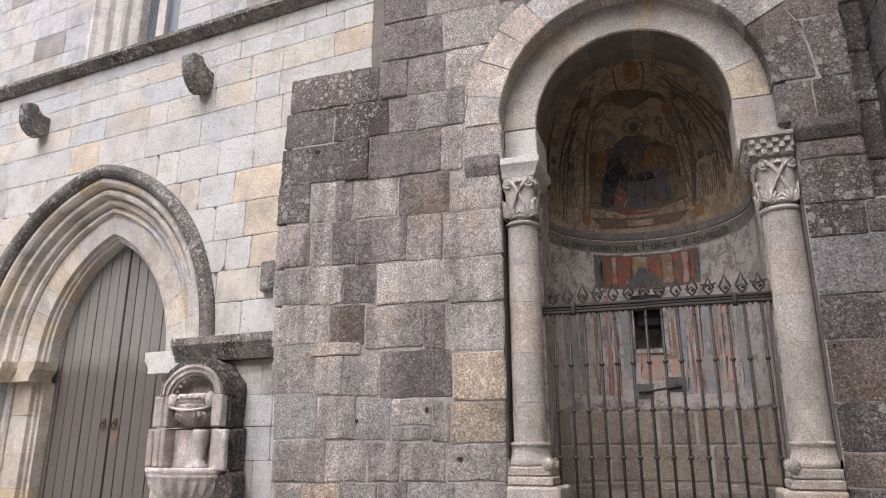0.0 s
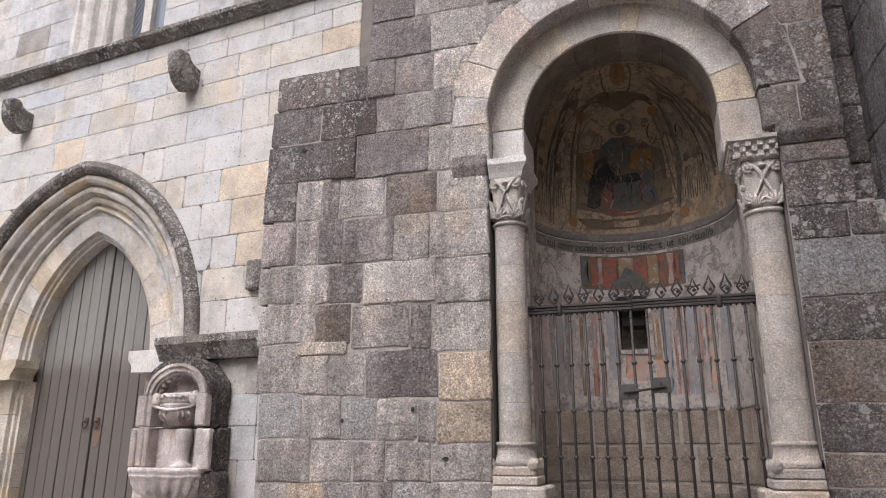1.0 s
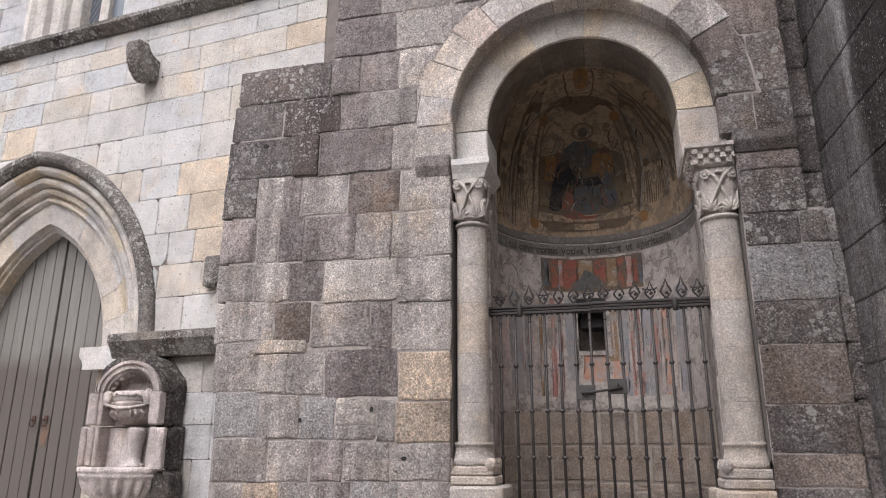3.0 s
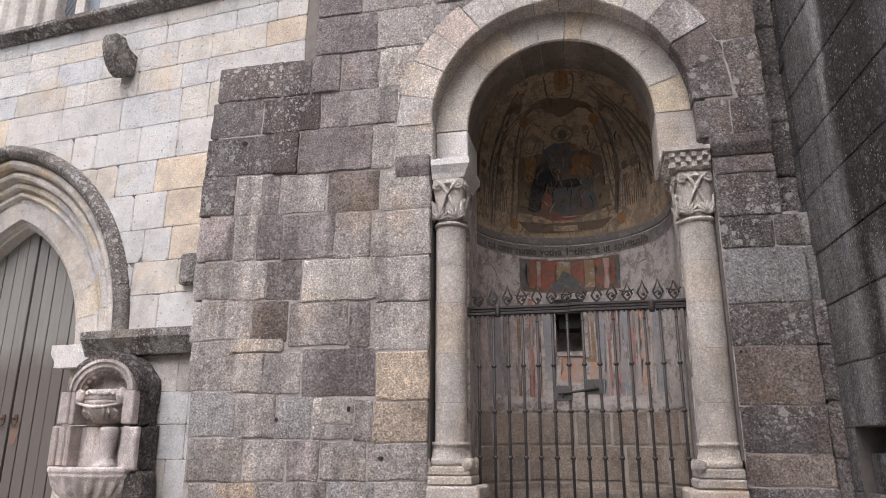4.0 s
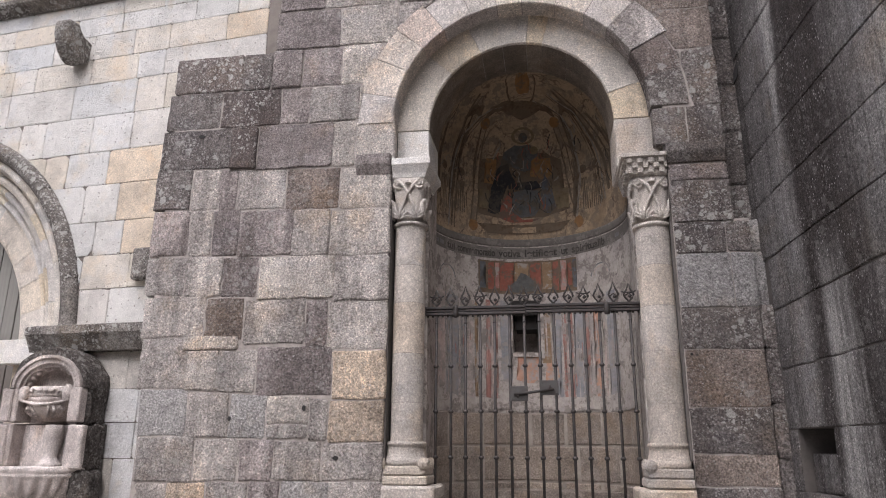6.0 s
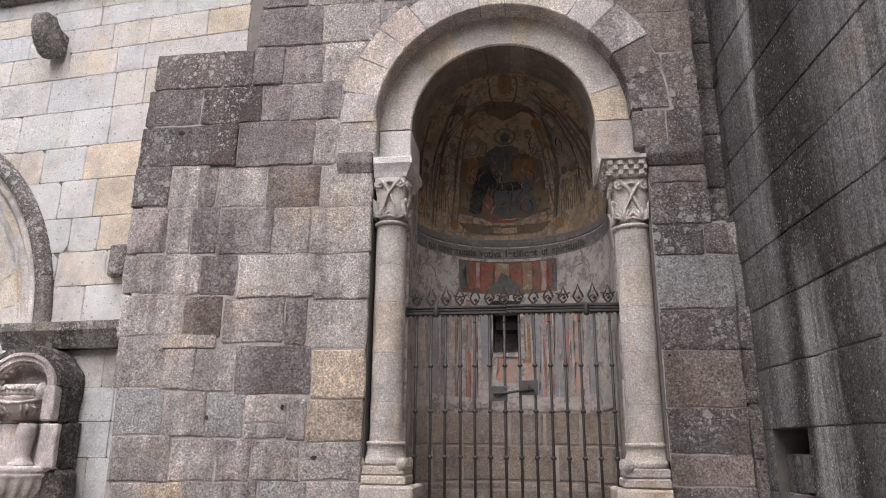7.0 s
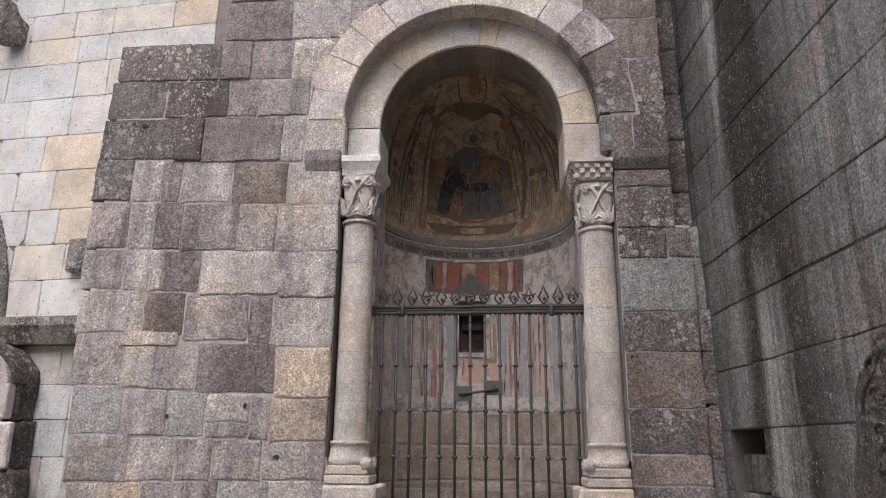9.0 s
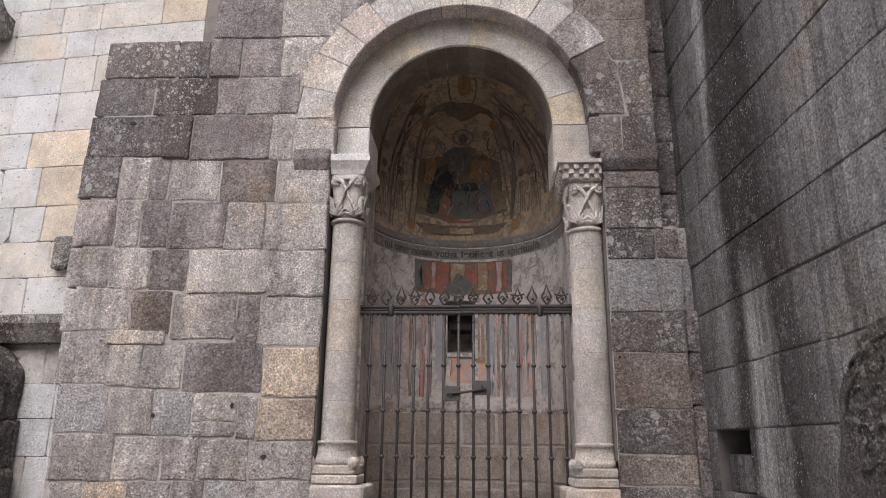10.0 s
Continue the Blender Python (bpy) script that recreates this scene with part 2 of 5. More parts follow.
def paint(name, tints, scale, plaster=(0.26, 0.235, 0.215), loss=0.5, line=0.0, stretch=(1, 1, 1), fresh=1.0):
    """Old wall paint that has flaked off the plaster in places."""
    m = Tree(name)
    c = m.ramp(m.noise(scale, 5, 0.65, m.scaled(*stretch)), [(p, tuple(min(0.75, v * fresh) for v in t)) for p, t in tints])
    plaster = tuple(v * (1 + 0.6 * (fresh - 1)) for v in plaster)
    c = m.mix(0.5, c, m.ramp(m.noise(22, 5, 0.75), [(0.3, 0.4), (0.6, 1.0), (0.75, 1.3)]), "MULTIPLY")
    worn = m.math("ADD", m.noise(6.5, 6, 0.72), m.math("MULTIPLY", m.noise(34, 3, 0.6), 0.25))
    flake = m.ramp(worn, [(0.72 - 0.22 * loss, 0.0), (0.78 - 0.22 * loss, 0.9)])
    c = m.mix(flake, c, m.mix(0.5, plaster, m.ramp(m.noise(11, 4, 0.6), [(0.3, 0.6), (0.7, 1.0)]), "MULTIPLY"))
    if line:  # thin faded drawing
        for scale in (2.6, 7.5):
            form = m.noise(scale, 2, 0.5, m.mix(0.5, m.scaled(1.6, 1.6, 0.8), m.pos))
            near = m.math("ABSOLUTE", m.math("SUBTRACT", form, 0.5))
            c = m.mix(m.math("MULTIPLY", m.ramp(near, [(0.006, line), (0.018, 0.0)]), m.ramp(m.noise(4, 3, 0.6), [(0.45, 0.0), (0.55, 1.0)])), c, (0.05, 0.03, 0.022))
    return m.done(c, 0.9, m.bump(worn, 0.4, 0.006))


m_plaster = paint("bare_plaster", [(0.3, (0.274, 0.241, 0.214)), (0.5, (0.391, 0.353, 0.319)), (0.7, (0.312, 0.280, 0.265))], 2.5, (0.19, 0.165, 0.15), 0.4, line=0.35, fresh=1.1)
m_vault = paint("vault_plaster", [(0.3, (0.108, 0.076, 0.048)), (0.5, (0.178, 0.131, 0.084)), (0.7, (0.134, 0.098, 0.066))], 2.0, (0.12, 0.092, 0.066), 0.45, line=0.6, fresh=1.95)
m_red = paint("red_wall_paint", [(0.3, (0.200, 0.084, 0.072)), (0.55, (0.288, 0.159, 0.131)), (0.75, (0.246, 0.189, 0.171))], 5, loss=0.5, stretch=(1, 1, 0.4), fresh=1.25)
m_pink = paint("pink_wall_paint", [(0.3, (0.353, 0.255, 0.222)), (0.6, (0.399, 0.332, 0.299)), (0.8, (0.334, 0.303, 0.283))], 5, loss=0.6, stretch=(1, 1, 0.4), fresh=1.15)
m_ochre = paint("ochre_wall_paint", [(0.3, (0.153, 0.096, 0.054)), (0.55, (0.184, 0.122, 0.070)), (0.75, (0.137, 0.077, 0.049))], 5, loss=0.4, fresh=1.3)
m_orange = paint("orange_wall_paint", [(0.3, (0.289, 0.143, 0.096)), (0.6, (0.323, 0.201, 0.145)), (0.8, (0.250, 0.184, 0.155))], 6, loss=0.45, fresh=1.4)
m_blue = paint("blue_grey_wall_paint", [(0.3, (0.174, 0.180, 0.198)), (0.6, (0.247, 0.237, 0.239)), (0.8, (0.293, 0.267, 0.246))], 5, loss=0.5, fresh=1.1)
m_inkblue = paint("dark_blue_wall_paint", [(0.3, (0.012, 0.012, 0.013)), (0.6, (0.026, 0.026, 0.027)), (0.8, (0.05, 0.045, 0.04))], 7, loss=0.5, plaster=(0.06, 0.05, 0.04))
m_greyrobe = paint("grey_robe_wall_paint", [(0.3, (0.054, 0.055, 0.054)), (0.55, (0.086, 0.086, 0.082)), (0.8, (0.036, 0.036, 0.035))], 9, loss=0.35, plaster=(0.085, 0.068, 0.05), fresh=1.15)
m_gold = paint("gold_wall_paint", [(0.3, (0.090, 0.064, 0.035)), (0.6, (0.112, 0.086, 0.049)), (0.8, (0.075, 0.053, 0.031))], 8, loss=0.3, plaster=(0.12, 0.09, 0.06), fresh=1.5)
m_brown = paint("brown_line_wall_paint", [(0.3, (0.060, 0.038, 0.022)), (0.6, (0.105, 0.070, 0.043)), (0.8, (0.16, 0.115, 0.075))], 7, loss=0.75, plaster=(0.12, 0.09, 0.06), fresh=1.15)
m_soot = paint("soot_on_plaster", [(0.3, (0.113, 0.108, 0.108)), (0.6, (0.164, 0.160, 0.160)), (0.8, (0.233, 0.224, 0.216))], 4, loss=0.5, fresh=1.15)
m_redrobe = paint("dark_red_robe_paint", [(0.3, (0.150, 0.043, 0.030)), (0.6, (0.195, 0.068, 0.045)), (0.8, (0.105, 0.053, 0.037))], 8, (0.10, 0.075, 0.055), 0.5, fresh=1.25)
m_bluerobe = paint("dull_blue_robe_paint", [(0.3, (0.055, 0.061, 0.068)), (0.6, (0.094, 0.099, 0.105)), (0.8, (0.066, 0.061, 0.055))], 8, (0.09, 0.07, 0.055), 0.35, fresh=1.1)
m_dimochre = paint("dim_ochre_paint", [(0.3, (0.147, 0.074, 0.028)), (0.6, (0.192, 0.102, 0.039)), (0.8, (0.124, 0.061, 0.028))], 7, (0.12, 0.09, 0.06), 0.35, fresh=1.35)
m_lightstroke = paint("pale_brush_stroke", [(0.3, (0.160, 0.140, 0.115)), (0.7, (0.220, 0.190, 0.155))], 9, (0.1, 0.08, 0.06), 0.3, fresh=1.3)
m_letter = paint("black_lettering", [(0.3, (0.03, 0.027, 0.024)), (0.7, (0.085, 0.075, 0.065))], 12, loss=-0.2)
m_band = paint("pale_inscription_band", [(0.3, (0.20, 0.18, 0.16)), (0.6, (0.25, 0.225, 0.20)), (0.8, (0.19, 0.17, 0.15))], 3, loss=0.3, fresh=0.58)

t_ = Tree("wrought_iron")
m_iron = t_.done(t_.mix(t_.ramp(t_.noise(30, 4, 0.7), [(0.5, 0.0), (0.7, 0.6)]), (0.035, 0.031, 0.03), (0.08, 0.055, 0.042)), 0.6, t_.bump(t_.noise(120, 3, 0.6), 0.4, 0.003), 0.35)
t_ = Tree("galvanised_plate")
m_plate = t_.done(t_.mix(t_.ramp(t_.noise(18, 4, 0.6), [(0.4, 0.0), (0.7, 0.7)]), (0.085, 0.082, 0.08), (0.06, 0.05, 0.045)), 0.7, t_.bump(t_.noise(90, 3, 0.6), 0.3, 0.002), 0.6)
t_ = Tree("rusty_iron")
m_rust = t_.done(t_.ramp(t_.noise(40, 4, 0.7), [(0.3, (0.04, 0.022, 0.015)), (0.7, (0.09, 0.045, 0.028))]), 0.8, None, 0.2)
t_ = Tree("painted_door_boards")
grain = t_.noise(6, 5, 0.65, t_.scaled(9, 9, 0.5))
c_ = t_.ramp(t_.random(), [(0.0, (0.165, 0.158, 0.141)), (0.5, (0.195, 0.187, 0.167)), (1.0, (0.18, 0.172, 0.154))])
c_ = t_.mix(0.45, c_, t_.ramp(grain, [(0.3, 0.55), (0.6, 1.0)]), "MULTIPLY")
damp = t_.math("ADD", t_.between(t_.axis(2), 2.3, 1.5), t_.math("MULTIPLY", t_.noise(1.6, 4, 0.6), 0.9))
c_ = t_.mix(t_.ramp(damp, [(0.50, 0.0), (0.9, 0.85)]), c_, (0.085, 0.070, 0.060))
m_board = t_.done(c_, 0.6, t_.bump(grain, 0.3, 0.004))
t_ = Tree("rust_run_on_boards")
m_rustrun = t_.done(t_.ramp(t_.noise(7, 5, 0.7), [(0.35, (0.12, 0.085, 0.066)), (0.7, (0.17, 0.095, 0.062))]), 0.75)
# flat black that paints the shade inside holes and gaps
t_ = Tree("black_recess_shade")
m_void = t_.done((0.02, 0.018, 0.017), 0.95)
t_ = Tree("window_glass")
m_glass = t_.done((0.16, 0.18, 0.20), 0.12, t_.bump(t_.noise(7, 2, 0.5), 0.3, 0.01))
t_ = Tree("lead_strip")
m_lead = t_.done((0.09, 0.09, 0.095), 0.5, None, 0.6)


# ---- building helpers ----
def part(name, bm, material, parent=None, label="", smooth=False):
    """One mesh object out of a bmesh, under a thing or a part."""
    bmesh.ops.recalc_face_normals(bm, faces=bm.faces)
    me = bpy.data.meshes.new(name)
    bm.to_mesh(me)
    bm.free()
    if smooth:
        me.shade_smooth()
    me.materials.append(material)
    ob = new(name, me)
    if parent is not None:
        ob.parent = parent
    if label:
        ob["label"] = label
    return ob


def thing(name, label, category, kind="", group="", at=None):
    ob = new(name)
    ob.empty_display_size = 0.1
    if at is not None:
        ob.matrix_world = at
    return tagged(ob, label, category, group, kind)


def wall_frame(x, y, angle):
    """Along the wall, into the wall, up."""
    return pose(x, y, 0, 0, 0, angle)


MAIN = wall_frame(0, 6, 0)
LIGHT = wall_frame(-2, 6.25, -6)
SIDE = wall_frame(1.84, 6, -86.5)


def box(bm, x0, x1, y0, y1, z0, z1, m=None, bevel=0.0):
    r = bmesh.ops.create_cube(bm, size=1.0, matrix=Matrix.Translation(((x0 + x1) / 2, (y0 + y1) / 2, (z0 + z1) / 2)) @ Matrix.Diagonal((x1 - x0, y1 - y0, z1 - z0, 1)))
    vs = r["verts"]
    if bevel:
        es = list({e for v in vs for e in v.link_edges})
        vs = list({v for f in bmesh.ops.bevel(bm, geom=es, offset=bevel, segments=1, affect="EDGES")["faces"] for v in f.verts})
    if m is not None:
        bmesh.ops.transform(bm, matrix=m, verts=vs)
    return bm


def prism(bm, outline, y0, y1, m=None):
    """An outline in x and z, from y0 to y1."""
    a = [bm.verts.new((x, y0, z)) for x, z in outline]
    b = [bm.verts.new((x, y1, z)) for x, z in outline]
    n = len(a)
    bm.faces.new(a), bm.faces.new(b[::-1])
    for i in range(n):
        bm.faces.new((a[i], b[i], b[(i + 1) % n], a[(i + 1) % n]))
    if m is not None:
        bmesh.ops.transform(bm, matrix=m, verts=a + b)
    return bm


def lathe(bm, profile, n=28, m=None):
    """Turned about z: (radius, height) pairs."""
    rings = [[bm.verts.new((r * math.cos(2 * math.pi * i / n), r * math.sin(2 * math.pi * i / n), z)) for i in range(n)] for r, z in profile]
    for a, b in zip(rings, rings[1:]):
        for i in range(n):
            bm.faces.new((a[i], a[(i + 1) % n], b[(i + 1) % n], b[i]))
    bm.faces.new(rings[0][::-1]), bm.faces.new(rings[-1])
    if m is not None:
        bmesh.ops.transform(bm, matrix=m, verts=[v for r in rings for v in r])
    return bm


def tube(bm, points, radius, n=7, m=None):
    """A round bar along points; radius is a number or one for each point."""
    pts = [Vector(p) for p in points]
    rings = []
    for i, p in enumerate(pts):
        d = (pts[min(i + 1, len(pts) - 1)] - pts[max(i - 1, 0)]).normalized()
        u = d.cross(Vector((0.31, 0.17, 0.93)) if abs(d.z) < 0.9 else Vector((1, 0.1, 0))).normalized()
        w = d.cross(u)
        r = radius if isinstance(radius, (int, float)) else radius[i]
        rings.append([bm.verts.new(p + r * (math.cos(2 * math.pi * k / n) * u + math.sin(2 * math.pi * k / n) * w)) for k in range(n)])
    for a, b in zip(rings, rings[1:]):
        for k in range(n):
            bm.faces.new((a[k], a[(k + 1) % n], b[(k + 1) % n], b[k]))
    bm.faces.new(rings[0][::-1]), bm.faces.new(rings[-1])
    if m is not None:
        bmesh.ops.transform(bm, matrix=m, verts=[v for r in rings for v in r])
    return bm


rng = random.Random(7)


def block(frame_m, outline, material, parent, name="stone", proud=0.0, depth=0.12, edge=0.012, rough=0.008):
    """One dressed stone: an outline in (along, up), worn edges, an uneven face."""
    bm = bmesh.new()
    n = len(outline)
    cx, cz = sum(p[0] for p in outline) / n, sum(p[1] for p in outline) / n
    wob = [(rng.uniform(-1, 1) * 0.85 * edge, rng.uniform(-1, 1) * 0.85 * edge) for _ in outline]
    pts = [(x + a, z + b) for (x, z), (a, b) in zip(outline, wob)]
    tilt, swell = rng.uniform(-1, 1) * rough, rng.uniform(0.2, 1.3) * rough
    back = [bm.verts.new((x, depth, z)) for x, z in pts]
    rim = [bm.verts.new((x, edge * rng.uniform(0.5, 1.4) - proud, z)) for x, z in pts]

    def inset(k, d):
        out = []
        for x, z in pts:
            l = math.hypot(x - cx, z - cz) or 1
            f = 1 - k / l
            out.append(bm.verts.new((cx + (x - cx) * f, d + tilt * (z - cz) + rng.uniform(-0.3, 0.3) * rough - proud, cz + (z - cz) * f)))
        return out

    face = inset(edge * 1.3, 0.0)
    inner = inset(0.3 * min(max(p[0] for p in pts) - min(p[0] for p in pts), max(p[1] for p in pts) - min(p[1] for p in pts)), -swell)
    rings = [back, rim, face, inner]
    for a, b in zip(rings, rings[1:]):
        for i in range(n):
            bm.faces.new((a[i], a[(i + 1) % n], b[(i + 1) % n], b[i]))
    bm.faces.new(inner)
    bmesh.ops.transform(bm, matrix=frame_m, verts=bm.verts)
    return part(name, bm, material, parent)


def rect(x0, x1, z0, z1, gap=0.006):
    """A stone's outline: four worn corners and slightly wavering sides."""
    x0, x1, z0, z1 = x0 + gap, x1 - gap, z0 + gap, z1 - gap
    c = min(0.022, 0.2 * (z1 - z0), 0.2 * (x1 - x0))
    cs = [c * rng.uniform(0.2, 1.0) for _ in range(4)]
    pts = []
    for (ax, az), (bx, bz), ca, cb in (((x0, z0), (x1, z0), cs[0], cs[1]), ((x1, z0), (x1, z1), cs[1], cs[2]), ((x1, z1), (x0, z1), cs[2], cs[3]), ((x0, z1), (x0, z0), cs[3], cs[0])):
        l = math.hypot(bx - ax, bz - az)
        k = max(2, min(5, int(l / 0.12)))
        for i in range(k + 1):
            t = (ca + (l - ca - cb) * i / k) / l
            pts.append((ax + (bx - ax) * t, az + (bz - az) * t))
    return pts


def less_disc(outline, cx, cz, r):
    """An outline without the part that lies inside a disc; None where nothing is left."""
    dense = []
    for (ax, az), (bx, bz) in zip(outline, outline[1:] + outline[:1]):
        k = max(1, int(math.hypot(bx - ax, bz - az) / 0.03))
        dense += [(ax + (bx - ax) * i / k, az + (bz - az) * i / k) for i in range(k)]
    out = [math.hypot(x - cx, z - cz) > r for x, z in dense]
    if all(out):
        return outline
    if sum(out) < 6:
        return None
    start = next(i for i in range(len(out)) if out[i] and not out[i - 1])
    run = []
    for i in range(len(dense)):
        j = (start + i) % len(dense)
        if not out[j]:
            break
        run.append(dense[j])
    a1, a0 = math.atan2(run[-1][1] - cz, run[-1][0] - cx), math.atan2(run[0][1] - cz, run[0][0] - cx)
    d = (a0 - a1 + math.pi) % (2 * math.pi) - math.pi
    k = max(2, int(abs(d) * r / 0.08))
    arc = [(cx + r * math.cos(a1 + d * i / k), cz + r * math.sin(a1 + d * i / k)) for i in range(1, k)]
    return run[::3] + [run[-1]] + arc


def arch_point(sc, zs, a, h, u):
    """A point of a pointed or round arch: u runs from -1 (one springing) over 0 (apex) to 1."""
    r = (a * a + h * h) / (2 * a)
    top = math.atan2(h, r - a)
    th = top * (1 - abs(u))
    x = (a - r) + r * math.cos(th)
    return (sc + math.copysign(x, u), zs + r * math.sin(th))


def arch_piece(frame_m, profile, place, u0, u1, n, material, parent, name, smooth=False):
    """A closed moulding profile of (offset, depth) carried along place(u, offset)."""
    bm = bmesh.new()
    rings = []
    for i in range(n + 1):
        u = u0 + (u1 - u0) * i / n
        ring = []
        for o, d in profile:
            s, z = place(u, o)
            ring.append(bm.verts.new((s, d, z)))
        rings.append(ring)
    k = len(profile)
    for a, b in zip(rings, rings[1:]):
        for j in range(k):
            bm.faces.new((a[j], a[(j + 1) % k], b[(j + 1) % k], b[j]))
    bm.faces.new(rings[0]), bm.faces.new(rings[-1][::-1])
    bmesh.ops.transform(bm, matrix=frame_m, verts=bm.verts)
    return part(name, bm, material, parent, smooth=smooth)


# ---- the ground ----
bm = bmesh.new()
bmesh.ops.create_grid(bm, x_segments=2, y_segments=2, size=1500)
tagged(part("ground", bm, m_ground), "grey granite paving before the church", "ground", kind="structure")

# ---- unseen plain walls, behind the camera and beside, added to block low sky light ----
bm = bmesh.new()
box(bm, -30, 30, -9.0, -8.0, 0, 8.5)
box(bm, 9.0, 10.0, -7.0, 6.0, 0, 7.0)
tagged(part("wall_sky_blocker", bm, m_joint_dark), "unseen plain wall added to block low sky light", "wall", kind="structure")

# ---- the pale church front, with its doorway ----
front = thing("wall_west", "pale ashlar church wall of cream and grey granite blocks", "wall", "structure")
PC, PZ = -5.17, 2.12  # the doorway's middle and springing


def portal_place(u, o):
    return arch_point(PC, PZ, 1.07 + o, 1.60 + 0.85 * o, u)


def arch_outline(a, h, sc, zs, foot, n=14):
    return [(sc - a, foot)] + [arch_point(sc, zs, a, h, -1 + 2 * i / (2 * n)) for i in range(2 * n + 1)] + [(sc + a, foot)]


# the wall's core, with the doorway and the window cut through it
ring = arch_outline(2.0, 1.60 + 0.85 * 0.93, PC, PZ, 0.0)
core = bmesh.new()
prism(core, [(-9.5, 0)] + ring + [(-0.6, 0), (-0.6, 6.3), (-9.5, 6.3)], 0.012, 0.5, LIGHT)
part("core", core, m_joint, front)
core = bmesh.new()
box(core, -9.5, -5.95, 0.025, 0.6, 6.3, 9.2, LIGHT)
box(core, -4.12, -0.6, 0.025, 0.6, 6.3, 9.2, LIGHT)
box(core, -5.95, -4.12, 0.55, 0.75, 6.3, 9.2, LIGHT)
part("upper_core", core, m_joint, front)

# string course, weathered on top
bm = bmesh.new()
prof = [(0.05, 6.225), (-0.04, 6.225), (-0.06, 6.25), (-0.11, 6.28), (-0.15, 6.315), (-0.15, 6.37), (-0.02, 6.44), (0.05, 6.44)]
x_at = [-9.5 + 0.62 * i for i in range(15)]
for a, b in zip(x_at, x_at[1:]):
    ring_a = [bm.verts.new((a + 0.004, d + rng.uniform(-0.006, 0.006), z + rng.uniform(-0.006, 0.006))) for d, z in prof]
    ring_b = [bm.verts.new((b - 0.004, d + rng.uniform(-0.006, 0.006), z + rng.uniform(-0.006, 0.006))) for d, z in prof]
    for i in range(len(prof)):
        bm.faces.new((ring_a[i], ring_a[(i + 1) % len(prof)], ring_b[(i + 1) % len(prof)], ring_b[i]))
    bm.faces.new(ring_a), bm.faces.new(ring_b[::-1])
bmesh.ops.transform(bm, matrix=LIGHT, verts=bm.verts)
part("string_course", bm, m_hood, front, "lichen-stained stone string course")


def courses(frame_m, parent, zs, x0, x1, wide, material, hole=None, seed=1, known=None, warm=None, **kw):
    """Courses of stones with joints that break; known: upright joints by course, warm: where an ochre stone begins."""
    r = random.Random(seed)
    for z0, z1 in zip(zs, zs[1:]):
        cuts, x = [], x0
        fixed = list((known or {}).get(z0, ()))
        stop = fixed[0] if fixed else x1
        while x < stop - 0.2:
            cuts.append(x)
            x += wide * r.uniform(0.7, 1.4)
        if len(cuts) > 1 and stop - cuts[-1] < 0.25:
            cuts.pop()
        cuts += fixed + [x1]
        for a, b in zip(cuts, cuts[1:]):
            o = rect(a, b, z0, z1, 0.0032)
            if hole:
                o = hole(o)
            at = (warm or {}).get(z0)
            if o:
                block(frame_m, o, m_cream if at is not None and a <= at + 0.01 < b else material, parent, **kw)


# ---- doorway orders ----
ORDERS = [
    ("inner_order", m_portal, [(0.0, 0.62), (0.0, 0.40), (0.045, 0.40), (0.05, 0.36), (0.10, 0.36), (0.105, 0.30), (0.42, 0.285), (0.42, 0.62)], 7),
    ("second_order", m_portal, [(0.424, 0.5), (0.424, 0.26), (0.45, 0.225), (0.49, 0.225), (0.515, 0.25), (0.545, 0.25), (0.56, 0.175), (0.60, 0.155), (0.64, 0.175), (0.64, 0.5)], 7),
    ("third_order", m_portal, [(0.644, 0.5), (0.644, 0.19), (0.67, 0.14), (0.685, 0.085), (0.725, 0.07), (0.765, 0.09), (0.775, 0.12), (0.80, 0.12), (0.80, 0.5)], 8),
    ("outer_order", m_portal, [(0.804, 0.4), (0.804, 0.10), (0.82, 0.03), (0.86, -0.005), (0.91, -0.005), (0.945, 0.03), (0.95, 0.4)], 8),
    ("hood_mould", m_hood, [(0.954, 0.2), (0.954, -0.02), (0.985, -0.075), (1.04, -0.10), (1.11, -0.09), (1.15, -0.03), (1.15, 0.2)], 6),
]
portal = thing("doorway", "pointed gothic stone doorway with stepped mouldings and a stained hood", "doorway", "structure")
for name, mat, profile, count in ORDERS:
    order = thing(name, "", "")
    order.parent = portal
    for side in (-1, 1):
        for i in range(count):
            g = 0.0013
            u0, u1 = i / count + g, (i + 1) / count - (g if i < count - 1 else 0)
            arch_piece(LIGHT, profile, portal_place, side * (1 - u0), side * (1 - u1) if i < count - 1 else side * 1e-5, 4, mat, order, "voussoir")
    # jambs below the springing
    if name != "hood_mould":
        levels = [0.0, 0.5, 0.93, 1.42, 1.86]
        for side in (-1, 1):
            for z0, z1 in zip(levels, levels[1:]):
                arch_piece(LIGHT, profile, lambda u, o: (PC + side * (1.07 + o), u), z0 + 0.003, z1 - 0.003, 1, mat, order, "jamb_stone")
    else:
        arch_piece(LIGHT, profile, lambda u, o: (PC + 1.07 + o, u), PZ + 0.06, PZ - 0.001, 1, mat, order, "stop")
for side in (-1, 1):  # imposts
    bm = bmesh.new()
    out = [(0.0, 1.86), (0.0, 1.93), (-0.07, 2.02), (-0.07, 2.12), (0.86, 2.12), (0.86, 1.86)]
    pr = [(PC + side * (1.07 + o), z) for o, z in out]
    prism(bm, pr, 0.16, 0.5, LIGHT)
    if side < 0:
        prism(bm, [(PC - 1.93, 1.86), (PC - 1.93, 2.12), (PC - 1.35, 2.12), (PC - 1.35, 2.02), (PC - 1.42, 1.93), (PC - 1.42, 1.86)], -0.05, 0.17, LIGHT)
